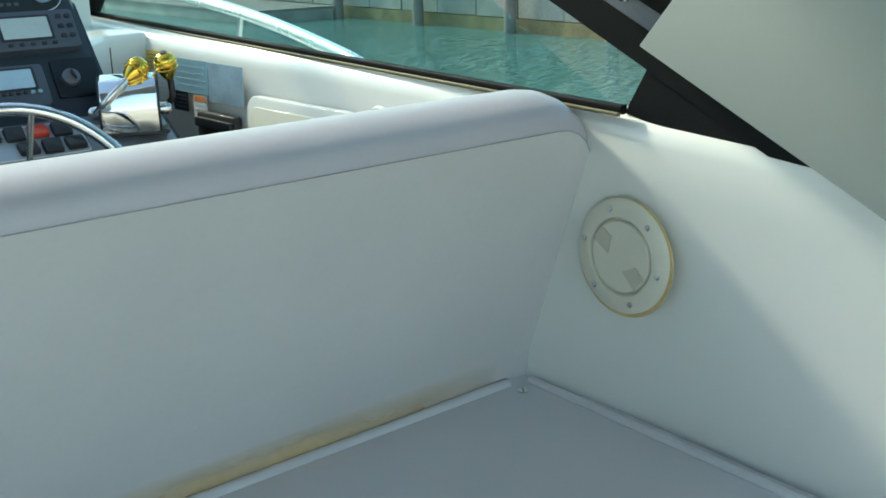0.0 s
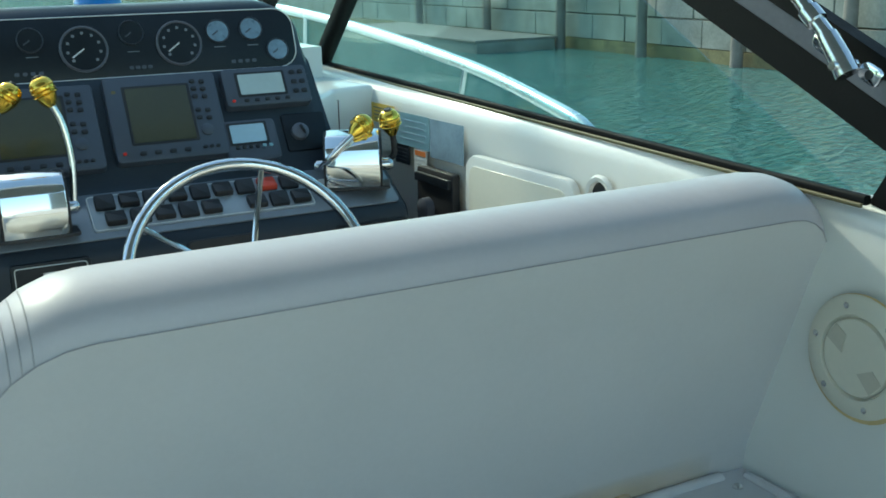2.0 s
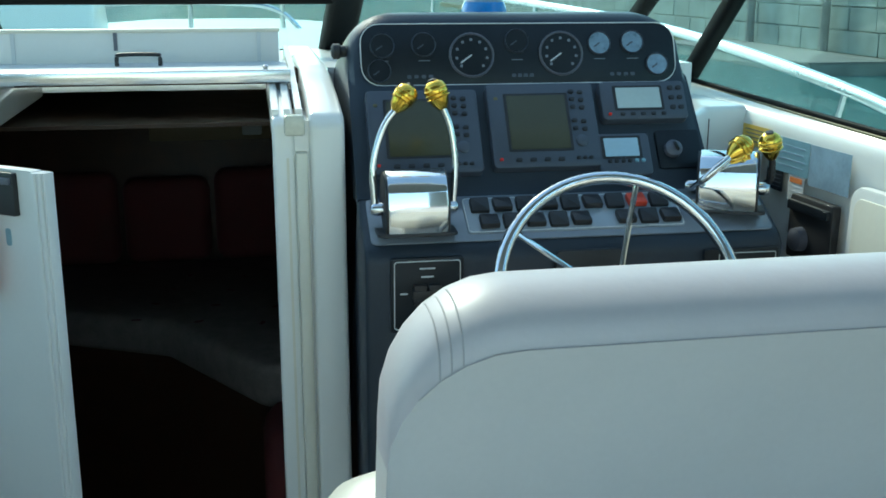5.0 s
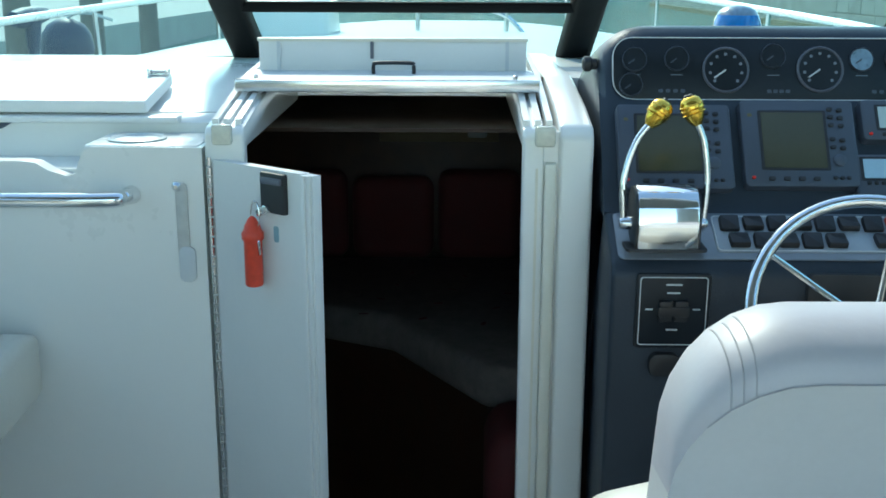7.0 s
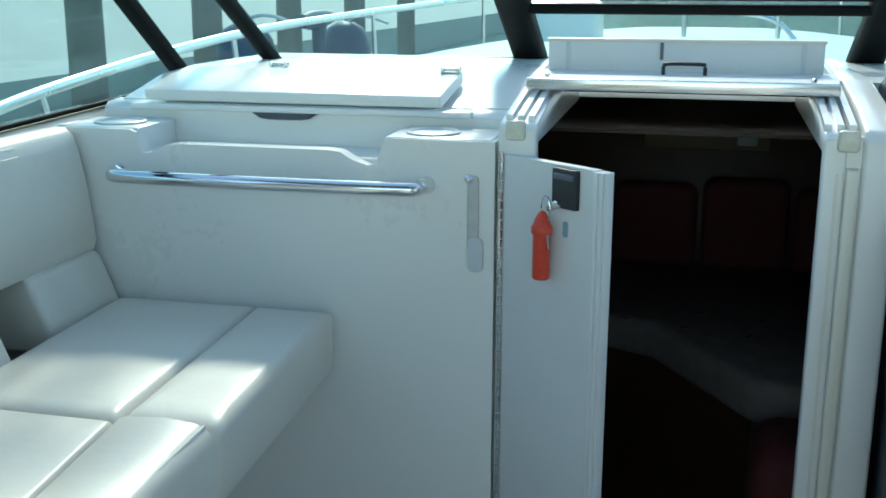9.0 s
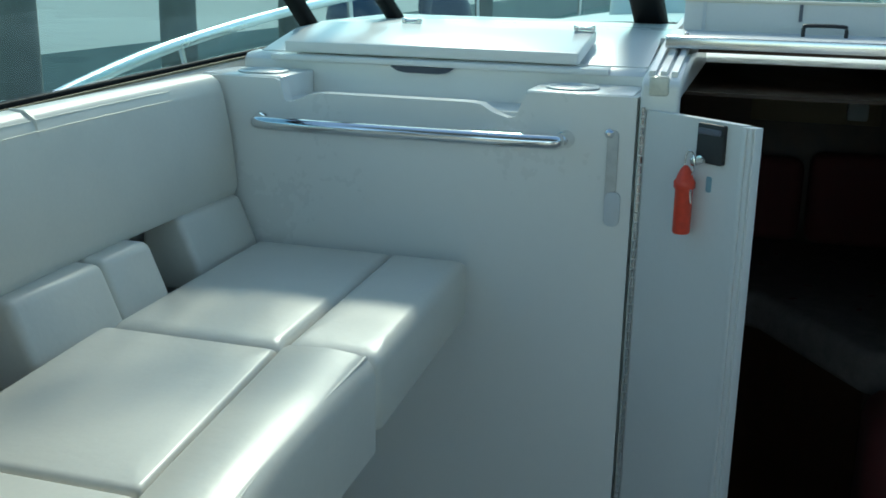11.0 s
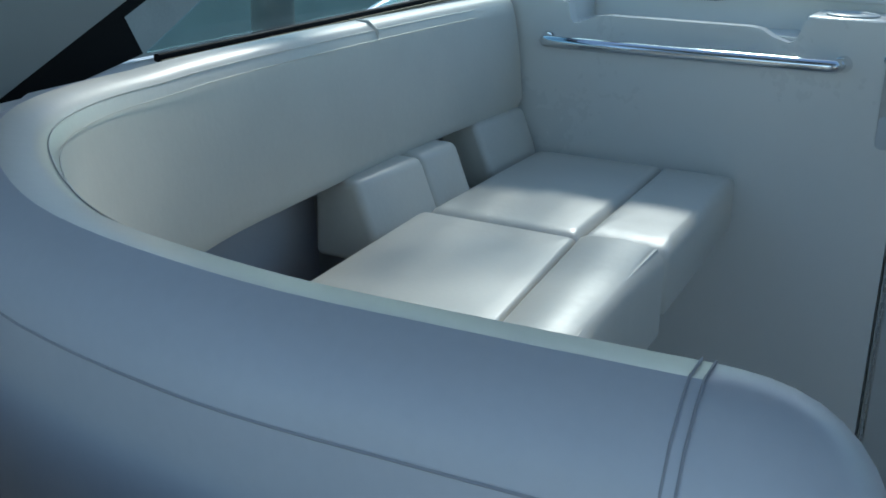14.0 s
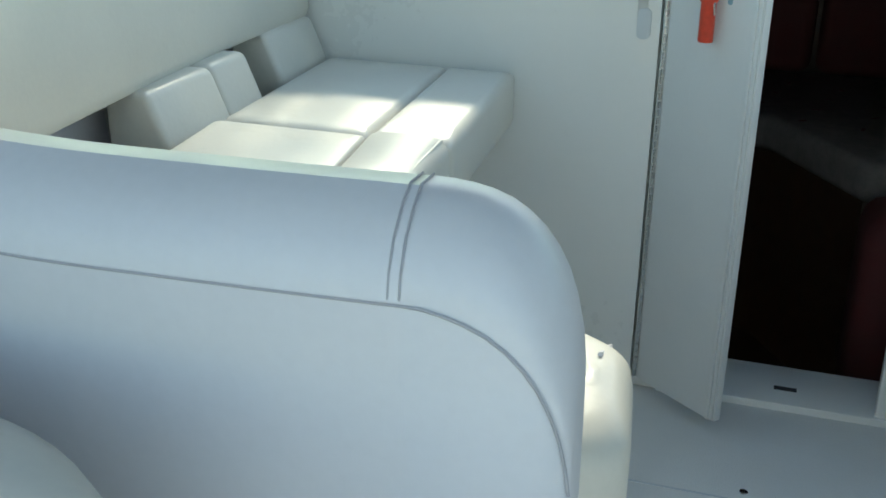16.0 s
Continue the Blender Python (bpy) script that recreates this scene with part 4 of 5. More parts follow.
for k in (4.0, 4.45, 4.9):
    a, b, f = left_rings[int(k)], left_rings[int(k) + 1], k - int(k)
    wpart("seam", tube(smooth_path([Vector(a[q]).lerp(Vector(b[q]), f) for q in range(3, 8)], 3), 0.0011, 5), SEAM, hs_t)
wpart("seat_pad", cushion(fine(round_corners([(0.345, 1.18), (1.44, 1.18), (1.43, 1.47), (0.46, 1.48), (0.335, 1.43)], [0.03, 0.03, 0.05, 0.06, 0.06])), 0.74, 0.885, 0.045, 0.005), VINYL, hs_t)
wpart("pedestal", box(0.50, 1.40, 1.19, 1.42, 0.0, 0.74, 0.02), GEL, hs_t)
ledge = thing("aft_locker", (0.95, 0.7, 0.0), "grey-white moulded locker top behind the helm seat", "locker")
wpart("top", prism([(0.45, seat_y(0.45) + 0.08), (1.505, seat_y(1.505) + 0.08), (1.505, 0.15), (0.45, 0.15)], "z", 0.70, 0.752), VGREYL, ledge)
wpart("body", box(0.47, 1.50, 0.18, 1.15, 0.0, 0.70), GEL, ledge)
lip = [(1.44, seat_y(1.44) + 0.056, 0.753), (0.9, seat_y(0.9) + 0.056, 0.753), (0.46, seat_y(0.46) + 0.056, 0.753)]
wpart("edge_roll", tube([(x, y - 0.012, z - 0.003) for x, y, z in lip], 0.011, 10), VGREYL, ledge)
wpart("edge_roll", tube([(1.478, 1.14, 0.754), (1.478, 0.6, 0.754), (1.478, 0.2, 0.754)], 0.008, 8), VGREYL, ledge)
sb = bmesh.new()
uvl = sb.loops.layers.uv.new("UVMap")
grid = [[sb.verts.new((x, seat_y(x) + 0.0495 - 0.0085 * v, 0.758 + 0.046 * v)) for v in (0, 0.25, 0.5, 0.75, 1)] for x in np.linspace(0.50, 1.42, 24)]
for gi in range(23):
    for gj in range(4):
        f = sb.faces.new((grid[gi][gj], grid[gi + 1][gj], grid[gi + 1][gj + 1], grid[gi][gj + 1]))
        for lp, (a_, b_) in zip(f.loops, ((gi, gj), (gi + 1, gj), (gi + 1, gj + 1), (gi, gj + 1))):
            lp[uvl].uv = (a_ / 23, 0.5 + 0.5 * b_ / 4)
wpart("stain", sb, BLOOM, hs_t, "orange rust stain along the lower seam")
wpart("snap", lathe([(0.008, 0), (0.008, 0.003), (0.005, 0.006), (0.003, 0.004)], 12, m=Matrix.Translation((1.440, 1.118, 0.752))), STEEL, ledge, "small metal snap stud")

# ---------- round inspection plate on the starboard side ----------
ip = thing("inspection_plate", (1.487, 0.90, 1.05), "round cream plastic inspection plate screwed to the cockpit side", "inspection plate")
im = frame_at((1.4808, 0.946, 1.014), (0.02, -1, 0), (0.02, 0, 1))
wpart("ring", lathe([(0.105, 0.0), (0.105, 0.003), (0.100, 0.007), (0.072, 0.009), (0.070, 0.006), (0.069, 0.002), (0.001, 0.002)], 40, m=im @ Matrix.Diagonal((0.82, 0.82, 1, 1))), CREAM, ip)
wpart("lid", lathe([(0.066, 0.002), (0.066, 0.007), (0.064, 0.009), (0.001, 0.009)], 40, m=im @ Matrix.Diagonal((0.82, 0.82, 1, 1))), CREAM, ip)
for sx in (-1, 1):
    g = prism([(sx * 0.018, -0.012), (sx * 0.050, -0.016), (sx * 0.052, 0.010), (sx * 0.030, 0.012)], "z", 0.0085, 0.0105)
    g.transform(im @ pose(0, 0, 0, 0, 0, -38))
    wpart("grip", g, mat("grip_shade", (0.55, 0.51, 0.42), 0.5), ip)
wpart("rust_ring", lathe([(0.0895, 0.0), (0.0895, 0.0015), (0.084, 0.0015)], 40, m=im @ Matrix.Translation((0.002, -0.002, 0))), RUST, ip)
for k in range(6):
    a = radians(-12 + 60 * k)
    wpart("screw", lathe([(0.0045, 0), (0.0045, 0.002), (0.002, 0.003)], 10, m=im @ Matrix.Translation((0.0715 * math.cos(a), 0.0715 * math.sin(a), 0.0065))), STEEL, ip)

# ---------- helm console ----------
helm = thing("helm_console", (0.9, 2.2, 0.0), "dark grey moulded helm console with gauges and screens", "helm console")
# profile of the moulding, from the foot up over the hood
prof = [(2.02, 0.0), (1.972, 0.55), (1.955, 0.98), (1.955, 1.035), (1.968, 1.056), (2.085, 1.126), (2.094, 1.135), (2.10, 1.150), (2.215, 1.328), (2.226, 1.340), (2.262, 1.436), (2.272, 1.455), (2.295, 1.468), (2.34, 1.472), (2.45, 1.452), (2.62, 1.36), (2.62, 0.0)]
hood_rings = []
XH0, XH1 = 0.462, 1.185
for k, x in enumerate(np.concatenate(([0, 0.006, 0.018, 0.035, 0.06, 0.09, 0.13], np.linspace(0.2, 0.8, 7), [0.87, 0.91, 0.94, 0.965, 0.982, 0.994, 1]))):
    xx = XH0 + (XH1 - XH0) * x
    d = min(xx - XH0, XH1 - xx)
    cut = 0.085 * (1 - math.sqrt(max(0, 1 - (1 - min(1, d / 0.11)) ** 2)))
    hood_rings.append([(xx + (0.06 * max(0, 1.30 - z) if x > 0.999 else 0), y + (0.012 if d < 0.01 and z > 1.16 else 0), z - (cut if z > 1.42 else cut * 0.4 if z > 1.35 else 0)) for y, z in prof[5:]])
wpart("hood", loft(hood_rings), DASH, helm)
low = prism([(y, z) for y, z in prof[:6]] + [(2.2, 1.13), (2.2, 0.0)], "x", 0.462, 1.290, 0.010, 3)
wpart("cabinet", low, DASH, helm, "dark grey helm cabinet below the ledge")
top_m = frame_at((0.90, 1.968, 1.0575), (1, 0, 0), (0, 0.117, 0.070))
wpart("ledge", plate(0.800, 0.125, 0.003, 0.012, 0.001, top_m, (-0.024, 0.068, 0)), DASHL, helm, "glossy grey ledge")
wpart("side_fairing", prism([(1.19, 2.10), (1.285, 2.10), (1.36, 2.42), (1.24, 2.30)], "z", 0.9, 1.13, 0.012), DASH, helm)

wpart("side_knob", lathe([(0.012, 0), (0.012, 0.010), (0.016, 0.014), (0.016, 0.026), (0.010, 0.030)], 16, m=pose(0.464, 2.30, 1.395, 0, -90, 0)), RUBBER, helm, "black clamp knob")
tagged(part("wall_fairing", prism([(1.16, 2.24), (1.215, 2.24), (1.29, 2.36), (1.40, 2.375), (1.38, 2.75), (1.16, 2.75)], "z", 0.6, 1.258, 0.012, 3), GEL), "white moulded fairing between helm console and cockpit side", "fairing", kind="structure")

# gauge panel
gm = frame_at((0.823, 2.2435, 1.3895), (1, 0, 0), (0, 0.036, 0.100))
gp = wpart("gauge_panel", plate(0.668, 0.128, 0.004, 0.040, 0.001, gm), PANELB, helm, "black gauge panel with a pale outline")
wpart("outline", line_loop(0.668, 0.128, 0.040, 0.0024, gm, (0, 0, 0.004)), WHITE, helm)


def gauge(x, y, r, big):
    m = gm @ Matrix.Translation((x, y, 0.004))
    g = wpart("gauge", lathe([(r, 0), (r, 0.004), (r * 0.95, 0.006), (r * 0.90, 0.003), (0.001, 0.003)], 28, m=m), FRAMEG if big else PLASTIC, helm, "large round black dial" if big else "small round dial")
    # right-hand small dials get blue faces: the bluish light on them, as colour
    wpart("dial_face", lathe([(r * 0.895, 0.003), (r * 0.895, 0.0036), (0.001, 0.0036)], 28, m=m), PANELB if big or x < 0.15 else DIALB, g)
    for k in range(9 if big else 0):
        a = radians(225 - k * 33.75)
        t = plate(0.006, 0.006, 0.0006, 0.002, 0, m @ Matrix.Translation((r * 0.68 * math.cos(a), r * 0.68 * math.sin(a), 0.0037)))
        wpart("tick", t, DASHL, g)
    a = radians(215)
    nd = plate(r * 0.62, 0.003, 0.0008, 0.001, 0, m @ pose(r * 0.31 * math.cos(a), r * 0.31 * math.sin(a), 0.0042, 0, 0, 215))
    wpart("needle", nd, PALE if big else PLASTIC, g)


for gx, gy, gr_, big in ((-0.106, -0.003, 0.0475, True), (0.084, -0.001, 0.0475, True), (-0.290, 0.018, 0.0255, False), (-0.205, 0.020, 0.0255, False), (-0.010, 0.026, 0.0255, False), (0.168, 0.020, 0.025, False), (0.240, 0.022, 0.025, False), (0.292, -0.026, 0.024, False), (-0.298, -0.034, 0.024, False)):
    gauge(gx, gy, gr_, big)
for bx, bw in ((-0.215, 0.06), (0.000, 0.05), (0.215, 0.06)):
    for k in range(4):
        wpart("lamp_mark", plate(0.009, 0.007, 0.0008, 0.002, 0, gm, (bx + (k - 1.5) * bw / 4, -0.046, 0.004)), PLASTIC, helm)
for bx in (-0.29, -0.205, 0.168, 0.240, -0.010):
    wpart("print_bar", plate(0.024, 0.0018, 0.0006, 0.0008, 0, gm, (bx, -0.013, 0.004)), DASHL, helm)


# screens
def unit(name, label, cx, w, hh, up0, scr, screen_mat, screen_at, buttons=True):
    """An instrument in the sloping panel; up0 is its lower edge along the slope."""
    m = frame_at((cx, 2.10, 1.150), (1, 0, 0), (0, 0.115, 0.178))
    t = thing(name, tuple(m @ Vector((0, up0, 0))), label, "chart plotter" if hh > 0.14 else "instrument", "helm instruments")
    wpart("case", plate(w, hh, 0.024, 0.010, 0.005, m, (0, up0 + hh / 2, 0)), PLASTIC, t)
    c = (screen_at[0], up0 + screen_at[1], 0.0235)
    wpart("screen_recess", plate(scr[0] + 0.012, scr[1] + 0.010, 0.0015, 0.003, 0, m, c), RUBBER, t)
    wpart("screen", plate(scr[0], scr[1], 0.0025, 0.002, 0, m, c), screen_mat, t, "dull glossy display")
    if buttons:
        bx = screen_at[0] + scr[0] / 2 + 0.021
        right = w / 2 - 0.008
        for row, dy in enumerate((0.155, 0.139, 0.123, 0.094, 0.078)):
            y = up0 + dy * hh / 0.175
            for col in (0, 1):
                wpart("button", plate(0.011, 0.008, 0.005, 0.003, 0.001, m, (bx - 0.006 + col * 0.019, y - col * 0.002, 0.023)), RUBBER, t)
        wpart("dial_pad", lathe([(0.0125, 0), (0.0125, 0.004), (0.009, 0.006), (0.001, 0.006)], 18, m=m @ Matrix.Translation((bx + 0.004, up0 + 0.052 * hh / 0.175, 0.023))), PLASTIC, t)
        for k in range(4):
            wpart("button", plate(0.013, 0.008, 0.005, 0.003, 0.001, m, (screen_at[0] - scr[0] / 2 + 0.012 + k * (scr[0] / 4.2), up0 + 0.016, 0.023)), RUBBER, t)
        for k in range(3):
            wpart("button", plate(0.008, 0.006, 0.005, 0.002, 0.001, m, (bx - 0.008 + k * 0.013, up0 + 0.018, 0.023)), RUBBER, t)
        wpart("power_lamp", plate(0.007, 0.005, 0.0055, 0.002, 0.001, m, (-w / 2 + 0.016, up0 + 0.018, 0.023)), LAMPR, t, "small red power lamp")
        wpart("logo_mark", plate(0.009, 0.007, 0.001, 0.003, 0, m, (-w / 2 + 0.018, up0 + hh - 0.034, 0.0235)), DIALO, t)
    return t


unit("chart_plotter", "grey chart plotter with a dark olive screen and keypad", 0.603, 0.225, 0.182, 0.012, (0.122, 0.118), SCREEN, (-0.012, 0.096))
unit("chart_plotter", "grey chart plotter with a dark olive screen and keypad", 0.848, 0.225, 0.186, 0.018, (0.122, 0.118), SCREEN, (-0.012, 0.098))
unit("sonar_display", "small grey sonar display with a pale screen", 1.067, 0.185, 0.088, 0.118, (0.095, 0.046), SCREENL, (-0.012, 0.048), False)
rad = unit("radio", "compact black marine radio with a blue-white screen", 1.008, 0.112, 0.092, -0.004, (0.072, 0.040), SCREENB, (-0.006, 0.060), False)
m0 = frame_at((1.067, 2.10, 1.150), (1, 0, 0), (0, 0.115, 0.178))
for k in range(6):
    under(rad, part("button", plate(0.008, 0.007, 0.004, 0.002, 0.001, m0, (-0.093 + k * 0.014, 0.026, 0.024)), RUBBER if k < 4 else LBLUE))
sonar = thing("keypad", tuple(m0 @ Vector((0.06, 0.16, 0.02))), "rubber keypad on the sonar display", "keypad")
for k in range(6):
    wpart("button", plate(0.012, 0.009, 0.004, 0.003, 0.001, m0, (0.060 + (k % 2) * 0.018, 0.188 - (k // 2) * 0.022, 0.023)), RUBBER, sonar)
for k in range(5):
    wpart("button", plate(0.010, 0.007, 0.004, 0.002, 0.001, m0, (-0.05 + k * 0.022, 0.130, 0.023)), RUBBER, sonar)
wpart("power_lamp", plate(0.007, 0.005, 0.0055, 0.002, 0.001, m0, (-0.078, 0.130, 0.023)), LAMPR, sonar, "small red power lamp")
ign = thing("ignition_switch", (1.135, 2.13, 1.19), "dark ignition panel with a key switch", "switch panel")
wpart("panel", plate(0.095, 0.085, 0.006, 0.006, 0.002, m0, (0.066, 0.058, 0)), PANELB, ign)
wpart("key_switch", lathe([(0.018, 0), (0.018, 0.012), (0.013, 0.016), (0.001, 0.016)], 18, m=m0 @ Matrix.Translation((0.050, 0.055, 0.006))), FRAMEG, ign)
wpart("key_bow", plate(0.026, 0.020, 0.004, 0.008, 0.001, m0 @ pose(0.052, 0.055, 0.022, 0, 70, 20)), RUBBER, ign)

# rocker switch panel on the ledge
sp = wpart("switch_panel", plate(0.435, 0.098, 0.003, 0.008, 0.001, top_m, (-0.020, 0.072, 0.003)), SWITCHP, helm, "pale grey panel of black rocker switches")
wpart("outline", line_loop(0.430, 0.093, 0.008, 0.002, top_m, (-0.020, 0.072, 0.006)), WHITE, sp)
for row in (0, 1):
    for k in range(9):
        if row == 0 and k in (5,):
            continue
        x = -0.205 + k * 0.0455 + (0.012 if row == 0 else 0)
        red = row == 1 and k == 7
        wpart("rocker", plate(0.037, 0.034, 0.012, 0.004, 0.004, top_m @ pose(x, 0.048 + row * 0.046, 0.006, 12 if (k + row) % 2 else -8, 0, 0)), RED if red else RUBBER, sp, "red rocker switch" if red else "")
tagged(part("small_tag", plate(0.03, 0.022, 0.006, 0.006, 0.002, top_m, (0.235, 0.082, 0.003)), WHITE), "small white tag on the helm ledge", "tag")

# lower panels with pale outlines
fm2 = frame_at((0.577, 1.9535, 0.968), (1, 0, 0), (0, -0.012, 0.43))
tp = thing("trim_control", (0.577, 1.955, 0.968), "black trim control panel with pale outline", "switch panel")
wpart("plate", plate(0.138, 0.146, 0.006, 0.008, 0.002, fm2), PANELB, tp)
wpart("outline", line_loop(0.124, 0.132, 0.006, 0.0022, fm2, (0, 0, 0.006)), WHITE, tp)
for sx in (-0.014, 0.014):
    wpart("rocker", plate(0.024, 0.040, 0.010, 0.003, 0.002, fm2, (sx, 0.002, 0.006)), RUBBER, tp)
wpart("rocker_bar", plate(0.058, 0.020, 0.012, 0.003, 0.002, fm2, (0, 0.002, 0.006)), RUBBER, tp)
for by, bw in ((0.052, 0.030), (0.036, 0.024), (-0.036, 0.022)):
    wpart("print_bar", plate(bw, 0.003, 0.0008, 0.001, 0, fm2, (0, by, 0.006)), PALE, tp)
for sx in (-0.044, 0.044):
    wpart("print_bar", plate(0.014, 0.003, 0.0008, 0.001, 0, fm2, (sx, 0.004, 0.006)), PALE, tp)
so = thing("socket", (0.567, 1.955, 0.865), "dark oval power socket on the helm cabinet", "socket")
wpart("cover", plate(0.060, 0.046, 0.014, 0.018, 0.005, frame_at((0.567, 1.9575, 0.862), (1, 0, 0), (0, -0.012, 0.43))), RUBBER, so)
rp = thing("trim_control", (1.235, 1.955, 1.01), "small black panel with pale outline beside the wheel", "switch panel")
fm3 = frame_at((1.200, 1.9535, 0.992), (1, 0, 0), (0, -0.012, 0.43))
wpart("plate", plate(0.155, 0.080, 0.006, 0.006, 0.002, fm3), PANELB, rp)
wpart("outline", line_loop(0.118, 0.062, 0.004, 0.002, fm3, (0.012, 0.0, 0.006)), WHITE, rp)
wpart("plaque", plate(0.50, 0.26, 0.006, 0.02, 0.002, frame_at((0.905, 1.962, 0.74), (1, 0, 0), (0, -0.02, 0.43))), DASHL, helm)


# throttle controls: chrome binnacle, two levers with gold knobs
def throttle(name, label, at, turn, levers):
    t = thing(name, at, label, "engine control", "engine controls")
    M = pose(0, 0, 0, 0, 0, turn)
    dome = [(-0.058, 0.0), (-0.063, 0.05), (-0.056, 0.085), (-0.038, 0.108), (-0.008, 0.118), (0.022, 0.112), (0.045, 0.090), (0.056, 0.055), (0.056, 0.0)]
    part("housing", prism(dome, "x", -0.056, 0.056, 0.004, 2), CHROME, t, "chrome binnacle housing", m=M)
    for sx in (-1, 1):
        part("side_plate", prism([(y * 0.97, z * 0.97) for y, z in dome], "x", sx * 0.0565 - 0.003, sx * 0.0565 + 0.003, 0.001), RUBBER, t, m=M)
        part("hub", lathe([(0.013, 0), (0.013, 0.018), (0.009, 0.024)], 16, m=M @ pose(sx * 0.058, -0.002, 0.042, 0, sx * 90, 0)), STEEL, t)
    for sx, pts, dark in levers:
        lv = part("lever", tube(smooth_path([(sx * 0.074, -0.002, 0.042)] + pts, 5), 0.0068, 10), RUBBER if dark else STEEL, t, "slim metal throttle lever")
        e, d = Vector(pts[-1]), (Vector(pts[-1]) - Vector(pts[-2])).normalized()
        km = Matrix.Translation(e - d * 0.006) @ d.to_track_quat("Z", "Y").to_matrix().to_4x4()
        part("knob", lathe([(0.008, -0.006), (0.015, 0.004), (0.0205, 0.018), (0.0225, 0.027), (0.0222, 0.034), (0.019, 0.043), (0.012, 0.049), (0.001, 0.051)], 22, m=km), BRASS, lv, "ribbed gold lever knob")
        for h in (0.018, 0.026, 0.034):
            part("rib", lathe([(0.0222, h - 0.0014), (0.0238, h), (0.0222, h + 0.0014)], 22, m=km), BRASS, lv)
        part("knob_cap", lathe([(0.009, 0.0495), (0.008, 0.053), (0.001, 0.0535)], 14, m=km), RUBBER, lv)
    part("base_flange", plate(0.150, 0.120, 0.006, 0.012, 0.002), RUBBER, t, m=M)
    return t


t1 = throttle("engine_control", "chrome twin engine control with two raised gold-knobbed levers", (0.562, 2.010, 1.080), 0,
              [(-1, [(-0.076, 0.006, 0.12), (-0.056, 0.014, 0.19), (-0.026, 0.018, 0.232)], False), (1, [(0.080, 0.006, 0.12), (0.072, 0.014, 0.19), (0.054, 0.018, 0.236)], False)])
t2 = throttle("engine_control", "chrome twin engine control with two lowered gold-knobbed levers", (1.205, 2.045, 1.092), -24,
              [(-1, [(-0.070, -0.040, 0.066), (-0.042, -0.048, 0.094), (-0.010, -0.040, 0.116)], False), (1, [(0.084, -0.02, 0.060), (0.083, -0.022, 0.092), (0.078, -0.025, 0.112)], True)])

# steering wheel
wh = thing("steering_wheel", (0.912, 1.84, 0.980), "polished stainless destroyer-style steering wheel", "steering wheel")
wm = pose(0, 0, 0, 58, 0, 0)
R = 0.225
part("rim", tube([wm @ Vector((R * math.cos(a), R * math.sin(a), 0.02)) for a in [2 * math.pi * k / 64 for k in range(64)]], 0.0125, 12, True), CHROME, wh)
for k in range(5):
    a = radians(72 * k + 74)
    part("spoke", tube([wm @ Vector((0.02 * math.cos(a), 0.02 * math.sin(a), -0.01)), wm @ Vector((0.10 * math.cos(a), 0.10 * math.sin(a), -0.002)), wm @ Vector((R * math.cos(a), R * math.sin(a), 0.02))], 0.0058, 8), CHROME, wh)
part("hub", lathe([(0.034, -0.03), (0.036, -0.01), (0.032, 0.006), (0.020, 0.014), (0.001, 0.016)], 24, m=wm), CHROME, wh)
part("nut", lathe([(0.012, 0.014), (0.012, 0.026), (0.001, 0.028)], 6, m=wm), RUBBER, wh)
part("column", lathe([(0.045, -0.12), (0.045, -0.05), (0.03, -0.03)], 20, m=wm), RUBBER, wh)
wpart("column_plate", plate(0.135, 0.085, 0.010, 0.012, 0.003, frame_at((0.89, 1.953, 1.000), (1, 0, 0), (0, 0, 1))), RUBBER, helm)

# blue-domed beacon beyond the hood
bc = thing("compass", (0.788, 2.45, 1.447), "boat compass with a blue dome on the hood", "compass")
part("base", lathe([(0.066, 0), (0.068, 0.012), (0.056, 0.02)], 26), RUBBER, bc)
part("dome", lathe([(0.052, 0.018), (0.050, 0.032), (0.045, 0.044)], 26), BLUE, bc, "blue dome")
part("crown", lathe([(0.045, 0.044), (0.036, 0.056), (0.020, 0.063), (0.001, 0.065)], 26), DIALB, bc, "smoky grey-blue crown")

# ---------- starboard side: stickers, box, locker, drain ----------
WX = lambda y: 1.42 - (y - 1.9) * 0.062 if y > 1.9 else 1.42 + (1.9 - y) * 0.07


def on_wall(y, z, lift=0.0):
    return frame_at((WX(y) + 0.001 - lift, y, z), (0.065, -1, 0), (0.02, 0, 1))


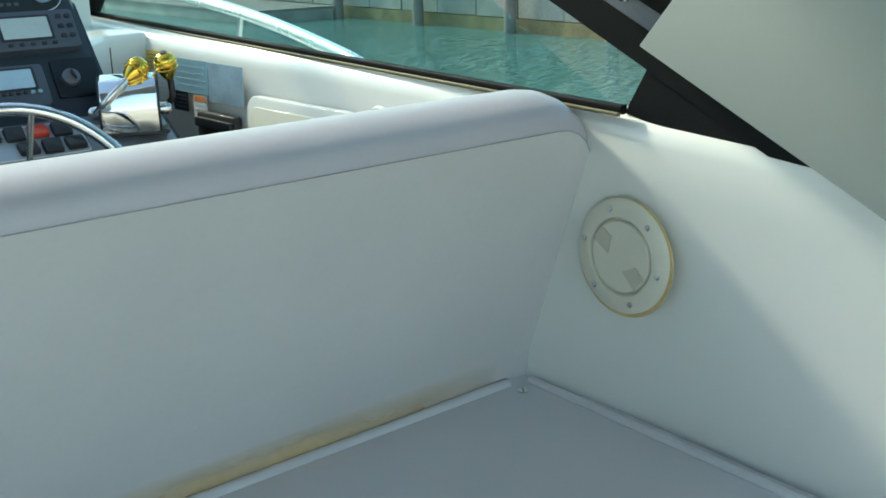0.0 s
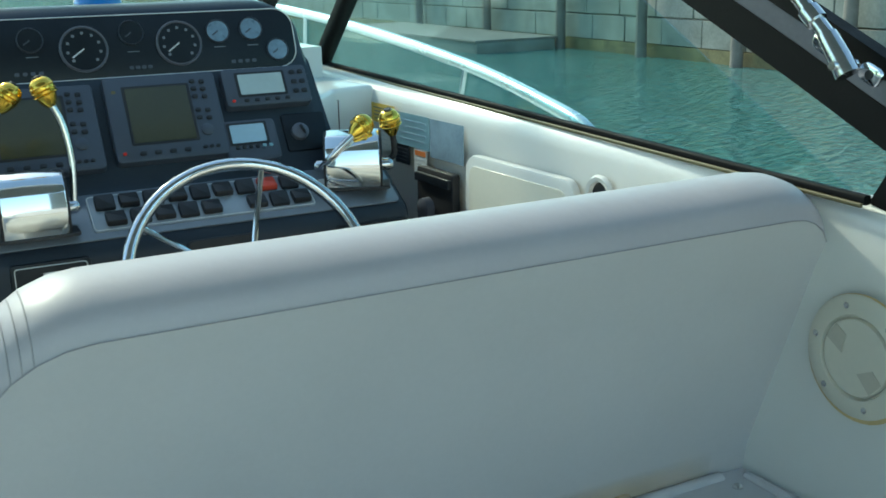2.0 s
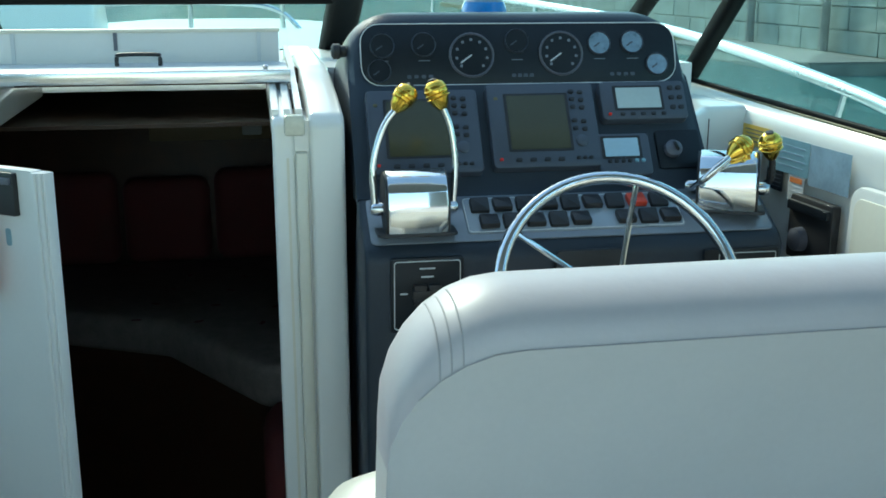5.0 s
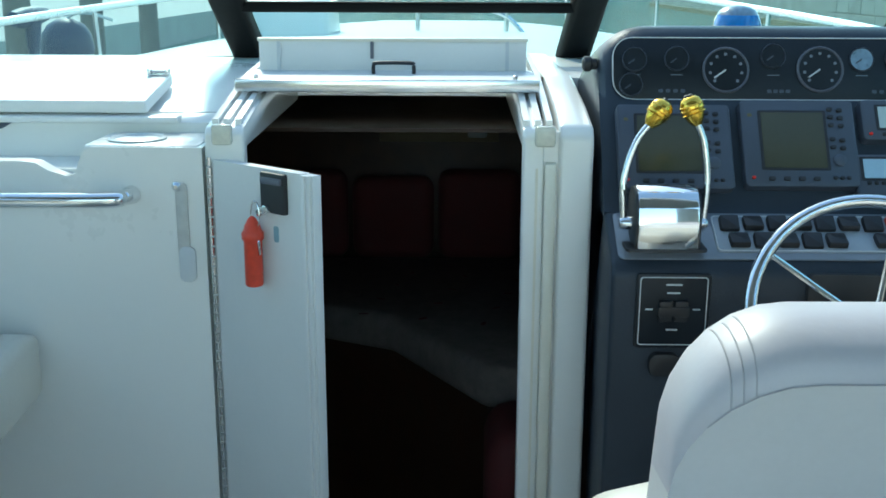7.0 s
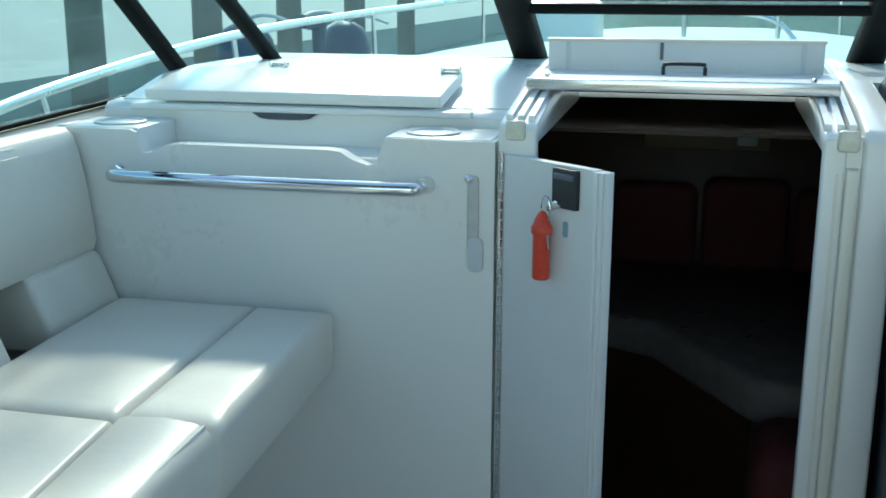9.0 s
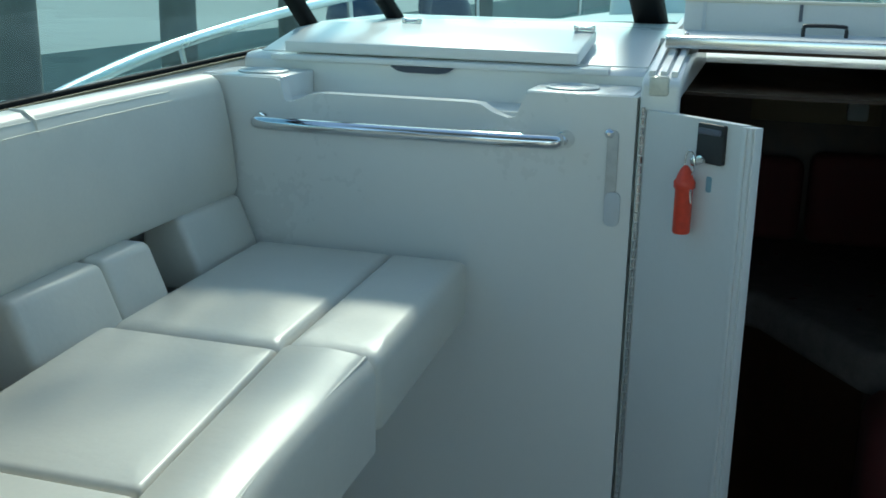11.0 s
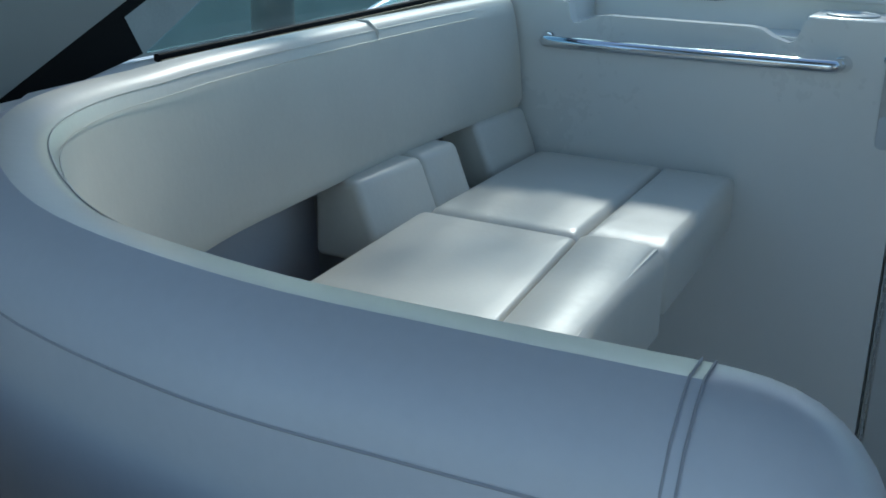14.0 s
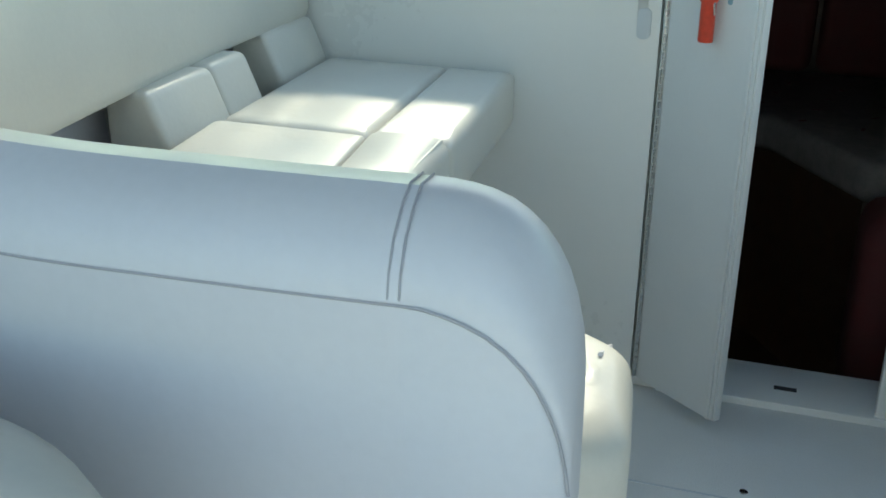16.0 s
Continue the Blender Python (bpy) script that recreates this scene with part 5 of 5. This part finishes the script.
for nm, y, z, w, hh, mt, lab in (("warning_label", 2.300, 1.197, 0.115, 0.045, YELLOW, "yellow warning label on the cockpit side"), ("instruction_label", 2.305, 1.142, 0.075, 0.055, WHITE, "white printed label with faint bars"), ("information_label", 2.158, 1.174, 0.155, 0.074, LBLUE, "grey-blue printed information label"), ("foil_label", 2.008, 1.168, 0.140, 0.084, LFOIL, "silvery blue foil label"), ("notice_label", 2.208, 1.115, 0.066, 0.045, PANELB, "small black printed label on the cockpit side"), ("notice_label", 2.123, 1.108, 0.058, 0.055, WHITE, "small white label with an orange heading")):
    t = thing(nm, (WX(y), y, z), lab, "label")
    m = on_wall(y, z, 0.009)
    wpart("sheet", plate(w, hh, 0.0012, 0.002, 0, m), mt, t)
    for k in range(0 if mt is LFOIL else 4):
        wpart("print_bar", plate(w * (0.72 if k % 2 else 0.8), hh * 0.045, 0.0008, 0.0005, 0, m, (0, hh * (0.28 - 0.19 * k), 0.0012)), LFOIL if mt in (LBLUE, LFOIL) else PLASTIC if mt is PANELB else FRAMEG if mt is YELLOW else PALE, t)
    if lab.endswith("heading"):
        wpart("heading", plate(w * 0.8, hh * 0.2, 0.001, 0.001, 0, m, (0, hh * 0.34, 0.0014)), LORANGE, t)
bx = thing("switch_box", (WX(2.05), 2.05, 1.03), "black battery switch panel on the cockpit side", "switch")
wpart("plate", plate(0.155, 0.135, 0.018, 0.008, 0.004, on_wall(2.038, 1.036, 0.008)), RUBBER, bx)
wpart("lip", plate(0.145, 0.020, 0.010, 0.004, 0.002, on_wall(2.038, 1.082, 0.024)), PANELB, bx)
wpart("knob", lathe([(0.026, 0), (0.024, 0.018), (0.012, 0.024), (0.001, 0.024)], 18, m=on_wall(2.060, 1.015, 0.026)), FRAMEG, bx)
lc = thing("side_locker_door", (WX(1.75), 1.75, 1.02), "cream recessed locker door with a raised white rim", "locker door")
lm = on_wall(1.735, 1.022, 0.006)
wpart("rim", plate(0.370, 0.27, 0.016, 0.035, 0.007, lm), GEL, lc)
wpart("panel", plate(0.332, 0.235, 0.003, 0.024, 0.002, lm, (0, -0.004, 0.0155)), CREAM, lc)
dr = thing("rod_holder", (WX(1.5), 1.50, 1.14), "white ring of a rod holder in the cockpit side", "fitting")
dmx = on_wall(1.49, 1.140, 0.006)
wpart("ring", lathe([(0.036, 0), (0.038, 0.006), (0.034, 0.012), (0.026, 0.010), (0.024, 0.0)], 26, m=dmx), GEL, dr)
wpart("bore", lathe([(0.024, 0.001), (0.024, 0.003), (0.001, 0.003)], 26, m=dmx), RUBBER, dr)

# ---------- bow rail ----------
for s, nm in ((1, "bow_rail"), (-1, "bow_rail")):
    rl = thing(nm, (CX + s * 1.66, 2.0, 1.1), "bright stainless bow rail along the foredeck edge", "rail", "bow rails")
    pts = []
    for y, z in ((1.84, 1.10), (1.90, 1.175), (2.05, 1.215), (2.5, 1.275), (3.2, 1.340), (3.9, 1.385), (4.7, 1.415), (5.7, 1.45), (6.8, 1.50), (7.8, 1.55), (8.35, 1.57)):
        pts.append((CX + s * (half_beam(y) - 0.07 if y < 8.3 else 0.1), y, z))
    sp_ = smooth_path(pts, 6)
    wpart("top_tube", tube(sp_, 0.0165, 10), mat("rail_bright", (0.80, 0.80, 0.80), 0.28, 0.9, var=0.04), rl)
    for y in (2.48, 3.7, 5.0, 6.4, 7.6):
        tp_ = min(sp_, key=lambda p: abs(p.y - y))
        wpart("stanchion", tube([tp_, (tp_.x + s * 0.02, tp_.y + 0.10, 1.08 + 0.012 * max(0, y - 2) ** 1.3)], 0.011, 8), STEEL, rl)

# fenders and a wrap on the port rail
fdn = thing("fender", (-1.79, 4.2, 1.27), "round navy blue fender hung from the port rail", "fender", "fenders")
part("ball", lathe([(0.02, -0.15), (0.07, -0.13), (0.115, -0.07), (0.125, 0.0), (0.115, 0.06), (0.085, 0.105), (0.04, 0.130), (0.001, 0.135)], 22), NAVY, fdn)
part("rope", tube(smooth_path([(0.0, 0, 0.125), (0.05, 0.0, 0.155), (0.13, 0.0, 0.155), (0.225, 0.0, 0.125)], 4), 0.008, 6), PALE, fdn)
copy_thing(fdn, Matrix.Translation((-1.69, 5.2, 1.24)))
wr = thing("rail_wrap", (-1.52, 4.6, 1.40), "dark cloth wrapped on the port rail", "cloth")
wpart("wrap", tube([(-1.62, 4.42, 1.398), (-1.615, 4.5, 1.40), (-1.605, 4.62, 1.405), (-1.595, 4.70, 1.41)], [0.03, 0.042, 0.040, 0.028], 12), NAVY, wr)
wpart("tail", tube([(-1.59, 4.55, 1.39), (-1.60, 4.56, 1.30), (-1.605, 4.57, 1.20)], [0.035, 0.03, 0.015], 10), NAVY, wr)

# foredeck fittings seen through the centre pane
hr = thing("deck_hoop", (0.1, 5.2, 1.3), "white tubular hoops on the foredeck", "rail")
for x in (-0.55, -0.05, 0.45):
    wpart("post", tube([(x, 6.2, 1.20), (x, 6.2, 1.405)], 0.014, 8), STEEL, hr)
wpart("hoop", tube(smooth_path([(-0.85, 6.2, 1.20), (-0.75, 6.2, 1.36), (-0.5, 6.2, 1.405), (0.1, 6.2, 1.41), (0.42, 6.2, 1.37), (0.60, 6.2, 1.20)], 6), 0.014, 8), STEEL, hr)
ck = thing("deck_box", (-0.75, 6.0, 1.25), "cream moulded deck box on the foredeck", "deck box")
wpart("body", prism([(5.7, 1.22), (5.75, 1.42), (5.85, 1.47), (6.2, 1.47), (6.35, 1.22)], "x", -0.95, -0.5, 0.03, 3), GEL, ck)

# screws in the cockpit floor
for k, (x, y) in enumerate(((0.0, 1.73), (0.075, 1.715))):
    tagged(part("floor_screw", lathe([(0.010, 0), (0.010, 0.003), (0.004, 0.004)], 12, m=Matrix.Translation((x, y, 0.0))), STEEL), "small steel screw head in the cockpit floor", "screw", "floor screws")
tagged(part("floor_seam", box(-0.36, 0.3, 1.69, 1.694, 0.0, 0.002), PALE), "fine joint across the cockpit floor", "joint", kind="structure")
